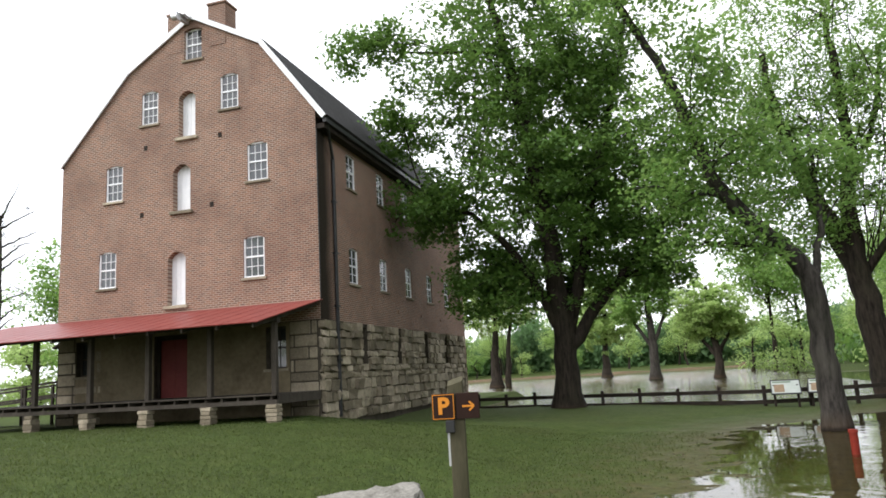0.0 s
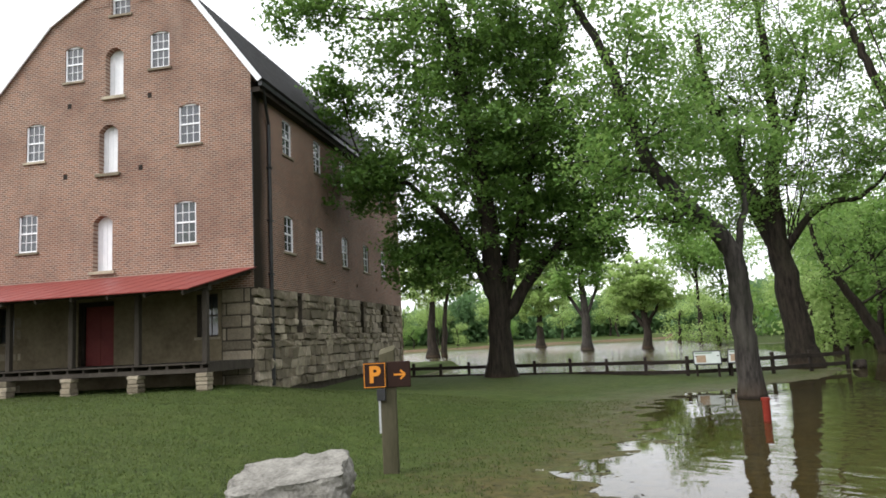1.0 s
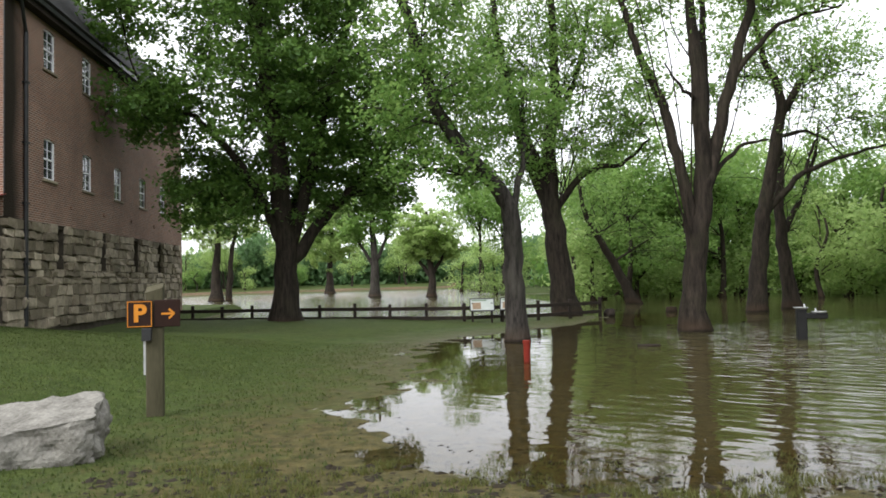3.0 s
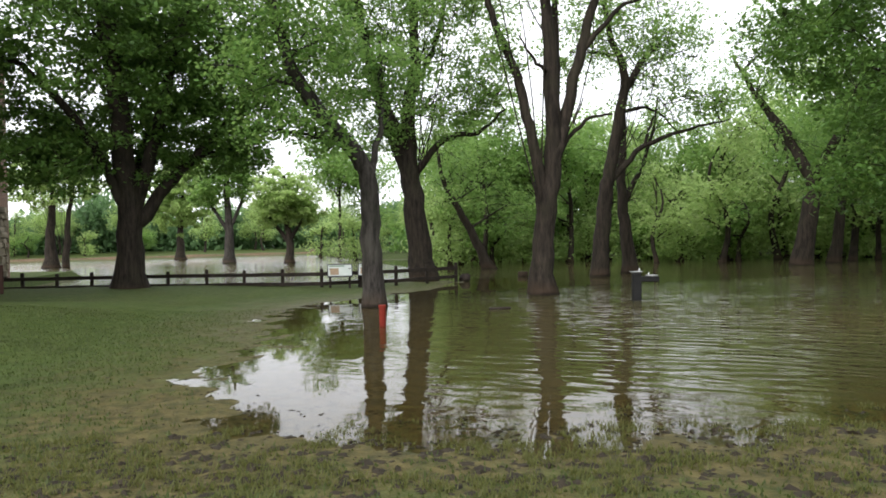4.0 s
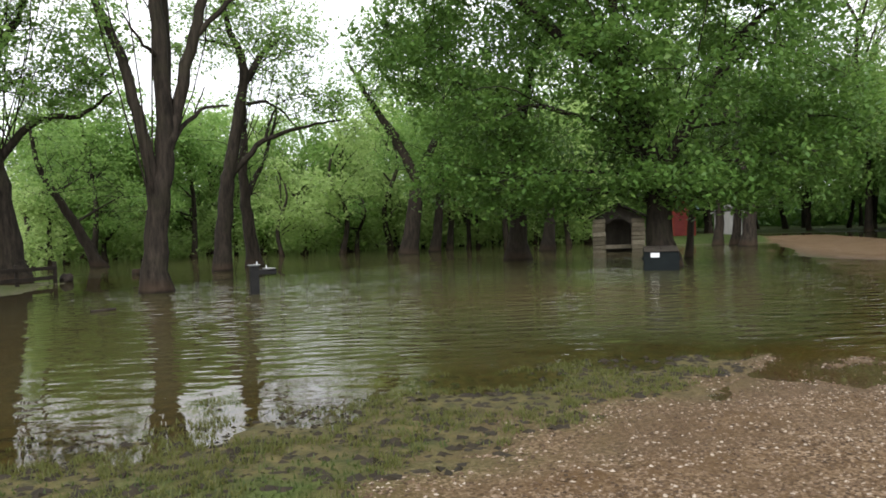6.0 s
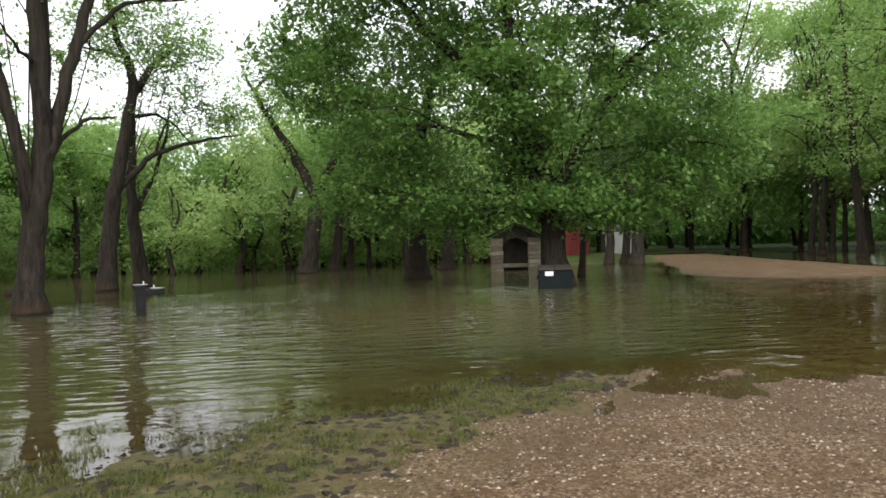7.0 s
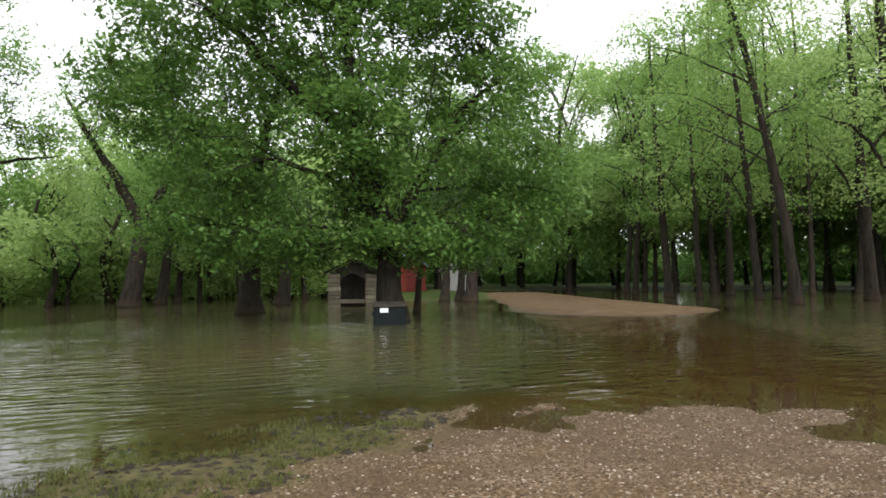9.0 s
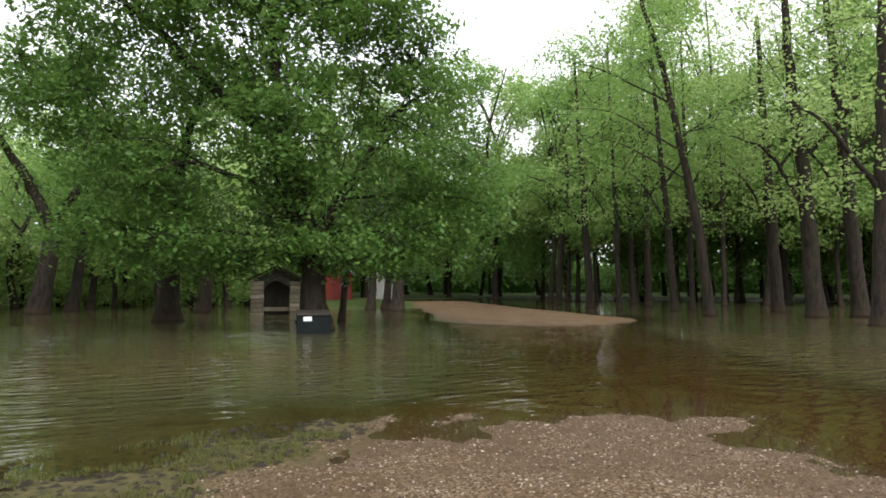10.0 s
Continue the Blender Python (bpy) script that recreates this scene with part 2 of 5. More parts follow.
def height(x, y):
    """The ground over the flood's level."""
    x, y = np.asarray(x, float), np.asarray(y, float)
    sx = np.interp(y, [6.5, 7.7, 9.4, 12.5, 15.5, 19.5, 23.5, 25.5, 28, 31, 35], [0.6, 0.5, 0.0, -0.4, 1.0, 1.0, 1.8, 2.9, 5.5, 8.5, 11.0]) + 0.3 * wob(x, y, 0.9) + 0.12 * wob(x, y, 0.33, 4)
    d = sx - x
    lawn = np.where(d < 3, 0.018 * d, 0.054 + 0.105 * (d - 3) * np.clip((d - 3) / 3, 0, 1) * np.clip((30 - y) / 8, 0.25, 1))
    lawn = np.minimum(lawn, 1.05)
    back = np.where(x < -11, 60.0, 37.6)
    lawn = np.minimum(lawn, 0.16 * (back - y))
    ys = np.interp(x, [-3, 0.5, 2.7, 5, 7, 8.5, 9.2, 10.5, 11.7, 13.7], [7.9, 7.6, 6.95, 6.1, 5.7, 5.3, 5.05, 4.7, 4.3, -0.6]) + 0.2 * wob(x, y, 0.7, 2)
    xe = np.interp(y, [-6, -2.6, -1.9, -1.4, -0.8, 1.3, 3.0, 3.5, 4.0], [6.5, 9.6, 10.4, 11.9, 13.0, 12.4, 10.6, 8.2, 12.2]) + 0.3 * wob(x, y, 0.8, 5)
    bank = np.minimum(np.minimum(0.030 * (ys - y), 0.0125 * (xe - x)) + 0.016 * wob(x, y, 0.5, 9), 0.3)
    isle = 0.40 * (1 - ridge(x, y)) + 0.03 * wob(x, y, 2.5)
    isle = np.minimum(isle, 0.13)
    road = -0.075 - 0.02 * np.abs((y + 1) - 0.32 * (x - 13)) + 0.03 * wob(x, y, 3.0)
    road = np.where((x > 10) & (x < 45), road, -1)
    far = np.hypot(x, y)
    knoll = 0.7 - 0.010 * ((x - 61) ** 2 + (y - 30) ** 2)
    wood = np.where((x > 15), 0.02 * (far - 92 - 5 * wob(x, y, 11)), -1)
    field = np.where(x < 30, 0.10 * (7 - np.abs(y - 150 - 0.3 * x)), -1)
    shore = np.where(y > 180, 0.03 * (y - 215), -1)
    west = np.where(x < -26, 0.5, -1)
    h = np.maximum.reduce([lawn, bank, isle, knoll, wood, field, shore, np.full_like(x, -0.7), road])
    h = np.minimum(h, 1.1)
    h = np.where(np.hypot(x, y) > 320, np.minimum(h, 0.5), h)
    return h + 0.012 * wob(x, y, 0.35, 1) + 0.008 * wob(x, y, 0.13, 3)


def ground_at(x, y):
    return float(height(np.array([x]), np.array([y]))[0])


def gravel_share(x, y):
    edge = np.interp(x, [-12, 0, 3.9, 6.9, 9.4, 12, 20], [0.5, 2.9, 4.3, 4.4, 4.3, 4.2, 5]) + 0.25 * wob(x, y, 0.8, 7)
    near = np.clip((edge + 0.5 + 0.35 * wob(x, y, 0.27, 2) - y) / 1.5, 0, 1) * np.clip((y + 12) / 1.0, 0, 1) * (x < 16)
    isle = np.clip(8 * (1.05 - ridge(x, y)), 0, 1)
    lane = np.maximum(isle, np.clip((5.0 - np.abs((y + 1) - 0.32 * (x - 13))) / 1.0, 0, 1) * (x > 10) * (x < 40))
    bare = np.clip((5.5 - np.abs(y - 150 - 0.3 * x)) / 2, 0, 1) * (x < 30)
    return np.maximum(np.maximum(near, lane), bare)


def spread(lo, hi, focus, fine, n):
    """Grid lines that lie close together round the focus."""
    s = np.linspace(-1, 1, n)
    k = 6.2
    c = np.sinh(k * s) / np.sinh(k)
    out = np.where(c < 0, focus + c * (focus - lo), focus + c * (hi - focus)) + fine * s
    return np.sort(out)


def sheet(name, xs, ys, z, material, smooth=True):
    gx, gy = np.meshgrid(xs, ys)
    gz = z(gx, gy)
    n, m = len(xs), len(ys)
    i = np.arange(n * m).reshape(m, n)
    f = np.stack([i[:-1, :-1], i[:-1, 1:], i[1:, 1:], i[1:, :-1]], -1).reshape(-1, 4)
    return arrays(name, np.stack([gx, gy, gz], -1).reshape(-1, 3), f, material, None, smooth), gx.ravel(), gy.ravel()


def float_attr(ob, name, values):
    ob.data.attributes.new(name, "FLOAT", "POINT").data.foreach_set("value", np.asarray(values, np.float32))


def ground_material():
    m = Mat("lawn_mud_and_gravel", 0.9)
    lawn_f, lawn_g, fine = m.noise(0.35, 5), m.noise(2.2, 6, rough=0.7), m.noise(28, 4, rough=0.7)
    grass = m.ramp(lawn_g, (0.32, (0.018, 0.036, 0.006)), (0.52, (0.046, 0.076, 0.012)), (0.70, (0.092, 0.110, 0.030)))
    grass = m.mix(m.ramp(lawn_f, (0.45, (0, 0, 0)), (0.68, (0.6, 0.6, 0.6))), grass, (0.05, 0.044, 0.016))
    tussock = m.noise(8.5, 4, rough=0.7)
    grass = m.mix(0.35, grass, m.ramp(tussock, (0.40, (0.014, 0.026, 0.005)), (0.62, (0.105, 0.135, 0.040))))
    grass = m.mix(0.40, grass, m.ramp(fine, (0.35, (0.010, 0.018, 0.003)), (0.72, (0.095, 0.120, 0.036))))
    mud = m.ramp(m.noise(5, 6, rough=0.7), (0.38, (0.030, 0.024, 0.009)), (0.62, (0.112, 0.084, 0.034)))
    sep = m.n.new("ShaderNodeSeparateXYZ")
    m.l.new(m.where, sep.inputs[0])
    low = m.math("SUBTRACT", m.math("ADD", 0.058, m.math("MULTIPLY", m.attr("mud"), 0.04)), m.math("ADD", sep.outputs["Z"], m.math("MULTIPLY", m.math("SUBTRACT", lawn_g, 0.5), 0.16)))
    muddy = m.math("MULTIPLY", low, 14.0, True)
    soil = m.mix(m.math("MULTIPLY", muddy, 0.8), grass, mud)
    vor = m.n.new("ShaderNodeTexVoronoi")
    vor.inputs["Scale"].default_value = 36
    m.l.new(m.where, vor.inputs["Vector"])
    peb = m.n.new("ShaderNodeSeparateColor")
    m.l.new(vor.outputs["Color"], peb.inputs[0])
    gravel = m.ramp(peb.outputs[0], (0.0, (0.042, 0.026, 0.013)), (0.5, (0.105, 0.065, 0.034)), (1.0, (0.23, 0.165, 0.105)))
    gravel = m.mix(m.ramp(m.noise(0.9, 6, rough=0.65), (0.42, (0, 0, 0)), (0.62, (0.85, 0.85, 0.85))), gravel, (0.080, 0.048, 0.021))
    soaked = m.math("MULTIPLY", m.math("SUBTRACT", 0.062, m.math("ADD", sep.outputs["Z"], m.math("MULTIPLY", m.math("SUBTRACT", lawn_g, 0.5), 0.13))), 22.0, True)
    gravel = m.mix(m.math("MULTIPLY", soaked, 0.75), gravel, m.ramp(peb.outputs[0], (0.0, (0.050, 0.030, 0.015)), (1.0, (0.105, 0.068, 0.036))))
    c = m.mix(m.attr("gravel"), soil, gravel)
    m.color(c)
    wet = m.math("MULTIPLY", m.math("SUBTRACT", 0.10, sep.outputs["Z"]), 9.0, True)
    m.p.inputs["Specular IOR Level"].default_value = 0.12
    m.rough(m.math("SUBTRACT", 0.95, m.math("MULTIPLY", wet, 0.45)))
    m.bump(m.math("ADD", m.math("MULTIPLY", fine, 0.6), m.math("MULTIPLY", vor.outputs["Distance"], 0.5)), 0.8, 0.03)
    return m.m


def water_material():
    """Muddy flood water: clear enough to show the ground only where it is a few centimetres deep."""
    m = Mat("flood_water", 0.03)
    tone = m.noise(0.06, 3)
    murk = m.ramp(tone, (0.35, (0.062, 0.064, 0.028)), (0.65, (0.090, 0.072, 0.032)))
    m.color(murk)
    m.p.inputs["IOR"].default_value = 1.33
    calm = m.attr("calm")
    turned = m.n.new("ShaderNodeMapping")  # crests lie across the breeze
    turned.inputs["Rotation"].default_value = (0, 0, radians(42))
    m.l.new(m.where, turned.inputs["Vector"])
    run = turned.outputs["Vector"]
    swell = m.noise(0.9, 1, at=run, stretch=(0.6, 1.0, 1))
    chop = m.noise(3.6, 1, at=run, rough=0.4, stretch=(0.36, 1.0, 1))
    gust = m.ramp(m.noise(0.13, 3), (0.38, (0.6, 0.6, 0.6)), (0.60, (1, 1, 1)))
    h = m.math("ADD", m.math("MULTIPLY", swell, 0.7), m.math("MULTIPLY", chop, 1.0))
    h = m.math("MULTIPLY", m.math("MULTIPLY", h, gust), calm)
    m.bump(h, 1.0, 0.092)
    normal = m.p.inputs["Normal"].links[0].from_socket
    gloss = m.n.new("ShaderNodeBsdfGlossy")
    gloss.inputs["Roughness"].default_value = 0.03
    m.l.new(normal, gloss.inputs["Normal"])
    clear = m.n.new("ShaderNodeBsdfTransparent")
    m.l.new(m.mix(m.attr("tint"), (0.97, 0.95, 0.90), (0.90, 0.74, 0.47)), clear.inputs["Color"])
    fres = m.n.new("ShaderNodeFresnel")
    fres.inputs["IOR"].default_value = 1.33
    m.l.new(normal, fres.inputs["Normal"])
    shallow = m.n.new("ShaderNodeMixShader")
    m.l.new(fres.outputs[0], shallow.inputs[0])
    m.l.new(clear.outputs[0], shallow.inputs[1])
    m.l.new(gloss.outputs[0], shallow.inputs[2])
    s = m.n.new("ShaderNodeMixShader")
    m.l.new(m.attr("murk"), s.inputs[0])
    m.l.new(shallow.outputs[0], s.inputs[1])
    m.l.new(m.p.outputs[0], s.inputs[2])
    m.l.new(s.outputs[0], m.n["Material Output"].inputs["Surface"])
    return m.m


xs = np.unique(np.concatenate([np.linspace(-1500, -60, 20), np.linspace(-60, -14, 60), np.linspace(-14, 18, 160), np.linspace(18, 70, 72), np.linspace(70, 130, 40), np.linspace(130, 1500, 22)]))
ys = np.unique(np.concatenate([np.linspace(-1500, -40, 20), np.linspace(-40, -6, 30), np.linspace(-6, 30, 170), np.linspace(30, 60, 50), np.linspace(60, 300, 64), np.linspace(300, 1500, 20)]))
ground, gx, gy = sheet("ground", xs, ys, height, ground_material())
float_attr(ground, "gravel", gravel_share(gx, gy))
float_attr(ground, "mud", np.maximum(np.clip((gx - 0.3) / 2, 0, 1) * np.clip((9 - gy) / 2, 0, 1), 0.9 * np.clip((gx + 4.5) / 2.5, 0, 1) * np.clip((12.0 - gy) / 2.5, 0, 1)))
tagged(ground, "wet mown lawn, mud and tan gravel sloping into flood water", "ground", kind="structure")
water, gx, gy = sheet("flood_water", xs[(xs > -400)][::2], ys[(ys > -200)][::2], lambda x, y: 0 * x, water_material())
deep = np.clip(-height(gx, gy), 0, 1)
float_attr(water, "murk", 1 - np.exp(-deep / (0.15 + 0.35 * gravel_share(gx, gy))))
float_attr(water, "tint", np.clip(deep * 28, 0, 1))
breeze = np.clip((30.2 + 0.16 * (gx - 20) + 0.8 * wob(gx, gy, 5.0) - gy) / 1.2, 0.14, 1) * np.clip((50 - gx) / 14, 0.25, 1)
breeze = np.where((gy > 42) & (gx < 14), 1.3, breeze)
near_lawn = 0.42 + 0.58 * np.maximum(np.clip((gx - 6.0) / 4.5, 0, 1), np.clip((gy - 37) / 4, 0, 1))
float_attr(water, "calm", breeze * np.clip((deep - 0.025) * 8.0, 0.02, 1.0) * near_lawn)
tagged(water, "muddy green-brown flood water with small ripples", "water", kind="structure")

# ---- the mill ----
XR, XL, YF, YB = -11.47, -23.05, 23.33, 42.7     # corners of the mill
STONE_TOP, EAVE, BASE = 4.40, 11.95, 0.85
GABLE = [(XR + 0.1, EAVE + 0.1), (-13.71, 15.36), (-16.80, 17.02), (-19.88, 15.11), (XL - 0.1, EAVE - 0.4)]
mill = thing("mill_building", (0, 0, 0), "four-storey brick mill on a rough stone base, gambrel roof", "mill")


def holed(bm, u0, u1, z0, z1, holes, put):
    """A wall as boxes between its openings. put(bm, u0, u1, z0, z1) draws one box."""
    us = sorted({u0, u1, *[h[0] for h in holes], *[h[1] for h in holes]})
    zs = sorted({z0, z1, *[h[2] for h in holes], *[h[3] for h in holes]})
    for za, zb in zip(zs, zs[1:]):
        run = None
        for ua, ub in zip(us, us[1:]):
            cu, cz = (ua + ub) / 2, (za + zb) / 2
            if any(h[0] < cu < h[1] and h[2] < cz < h[3] for h in holes):
                if run:
                    put(bm, run[0], run[1], za, zb)
                run = None
            else:
                run = (run[0], ub) if run else (ua, ub)
        if run:
            put(bm, run[0], run[1], za, zb)


def arch_cap(bm, u0, u1, top, rise, a, b, along):
    """Brickwork over a flat-topped opening that rounds it into a low arch; a and b are its faces."""
    n, w = 8, u1 - u0
    ring = [(u0 + w * i / n, top - rise * (2 * i / n - 1) ** 2) for i in range(n + 1)]
    for (ua, za), (ub, zb) in zip(ring, ring[1:]):
        corners = [(ua, za), (ub, zb), (ub, top + 0.002), (ua, top + 0.002)]
        at = lambda u, d, z: (u, d, z) if along == "x" else (d, u, z)
        f = [bm.verts.new(at(u, a, z)) for u, z in corners]
        g = [bm.verts.new(at(u, b, z)) for u, z in corners]
        bm.faces.new(f)
        bm.faces.new(g[::-1])
        for i in range(4):
            bm.faces.new((f[i], f[(i + 1) % 4], g[(i + 1) % 4], g[i]))
    bmesh.ops.recalc_face_normals(bm, faces=bm.faces)


# openings of the front: (from, to, sill, head)
WIN_FRONT = [(-14.56, -13.68, 6.13, 7.70), (-21.12, -20.30, 6.28, 7.75), (-14.36, -13.49, 9.82, 11.33), (-20.86, -20.06, 9.78, 11.27),
             (-15.53, -14.73, 12.88, 14.31), (-19.19, -18.41, 12.78, 14.18)]
TOP_WIN = (-17.20, -16.38, 15.22, 16.56)
DOORS = [(-17.89, -17.08, 5.36, 7.45), (-17.67, -16.88, 9.03, 10.92), (-17.43, -16.66, 12.0, 13.92)]
WIN_LOW = [(-22.15, -21.25, 2.90, 4.25), (-13.70, -12.88, 2.74, 4.25)]
FRONT_DOOR = (-18.5, -17.02, 1.9, 4.25)
WIN_SIDE = [(y - 0.45, y + 0.45, z, z + 1.45) for z in (5.95, 9.85) for y in (26.45, 29.72, 33.05, 36.3, 39.5)]
WIN_STONE = [(y - 0.38, y + 0.38, 2.80, 4.28) for y in (27.3, 31.35, 35.35, 38.9)]

bm = bmesh.new()
holed(bm, XL, XR, STONE_TOP, 17.3, WIN_FRONT + [TOP_WIN] + DOORS, lambda b, u0, u1, z0, z1: box(b, u0, u1, YF, YF + 0.4, z0, z1))
for w in WIN_FRONT + [TOP_WIN]:
    arch_cap(bm, w[0], w[1], w[3], 0.10, YF, YF + 0.38, "x")
for w in DOORS:
    arch_cap(bm, w[0], w[1], w[3], 0.26, YF, YF + 0.38, "x")
for (xa, za), (xb, zb) in zip(GABLE, GABLE[1:]):
    n = Vector((za - zb, 0, xb - xa))
    n = n if n.z > 0 else -n
    bmesh.ops.bisect_plane(bm, geom=bm.verts[:] + bm.edges[:] + bm.faces[:], plane_co=(xa, 0, za), plane_no=n, clear_outer=True)
front_wall = part("front_wall", bm, BRICK_FRONT, mill, "weathered orange-brown brick gable wall")
bm = bmesh.new()
holed(bm, YF + 0.402, YB, STONE_TOP, EAVE, WIN_SIDE, lambda b, u0, u1, z0, z1: box(b, XR - 0.4, XR, u0, u1, z0, z1))
box(bm, XR - 0.4, XR + 0.003, YF + 0.004, YF + 0.402, STONE_TOP, EAVE)
for w in WIN_SIDE:
    arch_cap(bm, w[0], w[1], w[3], 0.09, XR - 0.38, XR, "y")
for y in (28.2, 31.4, 34.7, 38.0):  # iron tie ends
    rod(bm, (XR, y, 5.15), (XR + 0.05, y, 5.15), 0.09)
side_wall = part("side_wall", bm, BRICK_SIDE, mill, "dark red brick side wall stained beside the downspout")
bm = bmesh.new()
box(bm, XL, XL + 0.4, YF + 0.402, YB, BASE - 0.3, EAVE)
part("far_wall", bm, BRICK_SIDE, mill)
bm = bmesh.new()
box(bm, XL, XR, YB + 0.002, YB + 0.4, BASE - 0.3, EAVE)
part("rear_wall", bm, BRICK_SIDE, mill)
bm = bmesh.new()
for z in (STONE_TOP, 8.3, 12.0):
    box(bm, XL + 0.42, XR - 0.42, YF + 0.42, YB - 0.02, z - 0.15, z)
part("inner_floor", bm, DARK_WOOD, mill)

# stone base behind the loose stones
bm = bmesh.new()
holed(bm, XL, XR - 0.06, BASE - 0.4, STONE_TOP - 0.004, WIN_LOW + [FRONT_DOOR], lambda b, u0, u1, z0, z1: box(b, u0, u1, YF + 0.06, YF + 0.6, z0, z1))
stone_front = part("stone_front_wall", bm, MOLD, mill, "smooth-dressed grey sandstone wall under the porch")
holed(None, -20.9, -12.75, 0.95, STONE_TOP - 0.02, WIN_LOW + [FRONT_DOOR], lambda b, u0, u1, z0, z1: part("parging", one(box, u0, u1, YF + 0.035, YF + 0.058, z0, z1), PARGE, mill, "stained tan parging on the porch wall"))
bm = bmesh.new()
holed(bm, YF + 0.602, YB, BASE - 0.4, STONE_TOP - 0.004, WIN_STONE, lambda b, u0, u1, z0, z1: box(b, XR - 0.6, XR - 0.06, u0, u1, z0, z1))
stone_side = part("stone_side_wall", bm, MOLD, mill, "rough rubble stone base wall in tan and grey")


def slab(bm, a, b, thick, out):
    """A sloping roof plane between two gable points, from front to back."""
    (xa, za), (xb, zb) = a, b
    n = Vector((zb - za, xa - xb)).normalized()
    n = n if n.y > 0 else -n
    v = []
    for y in (YF - out, YB + 0.5):
        for x, z, k in ((xa, za, 0), (xb, zb, 0), (xb, zb, 1), (xa, za, 1)):
            v.append(bm.verts.new((x + n.x * thick * k, y, z + n.y * thick * k)))
    for f in ((0, 1, 2, 3), (7, 6, 5, 4), (0, 4, 5, 1), (1, 5, 6, 2), (2, 6, 7, 3), (3, 7, 4, 0)):
        bm.faces.new([v[i] for i in f])
    bmesh.ops.recalc_face_normals(bm, faces=bm.faces)


roof = thing("roof", (0, 0, 0), "", "")
roof.parent = mill
EAVED = [(XR + 0.40, EAVE - 0.10)] + GABLE[1:4] + [(XL - 0.10, EAVE - 0.42)]
for a, b in zip(EAVED, EAVED[1:]):
    part("roof_slope", one(slab, a, b, 0.14, 0.06), SHINGLE, roof, "dark weathered shingles")
for a, b in zip(EAVED, EAVED[1:]):  # white boards up the gable
    bm = bmesh.new()
    beam(bm, (a[0], YF - 0.09, a[1] + 0.02), (b[0], YF - 0.09, b[1] + 0.02), 0.06, 0.20)
    part("verge_board", bm, WHITE, roof, "white painted verge board")
bm = bmesh.new()
beam(bm, (XR + 0.40, YF - 0.05, EAVE - 0.20), (XR + 0.40, YB + 0.4, EAVE - 0.20), 0.14, 0.16)
part("gutter", bm, BLACK_METAL, roof, "dark gutter")
bm = bmesh.new()
box(bm, XR, XR + 0.34, YF + 0.05, YB, EAVE - 0.46, EAVE - 0.28)
part("cornice", bm, DARK_WOOD, roof)
for x0, x1, top in ((-16.08, -15.27, 17.36), (-17.98, -17.30, 17.26)):
    bm = bmesh.new()
    box(bm, x0, x1, YF - 0.02, YF + 0.75, 15.6, top, 0.01)
    box(bm, x0 - 0.05, x1 + 0.05, YF - 0.07, YF + 0.80, top, top + 0.10, 0.015)
    part("chimney", bm, BRICK_FRONT, roof, "square brick chimney flush with the gable")
hoist = thing("hoist_hood", (-16.9, YF - 0.35, 16.75), "", "")
hoist.parent = mill
bm = bmesh.new()
beam(bm, (-0.46, 0.1, 0.48), (0.12, 0.1, 0.14), 0.7, 0.05)
part("hood", bm, GALV, hoist, "small sloping grey metal hood over the hoist")
bm = bmesh.new()
beam(bm, (-0.15, -0.45, 0.10), (-0.15, 0.8, 0.10), 0.16, 0.22, 0.01)
part("hoist_beam", bm, GALV, hoist, "grey projecting hoist beam")
bm = bmesh.new()
rod(bm, (-0.28, -0.4, -0.02), (-0.02, -0.4, -0.02), 0.14)
part("pulley", bm, GALV, hoist)


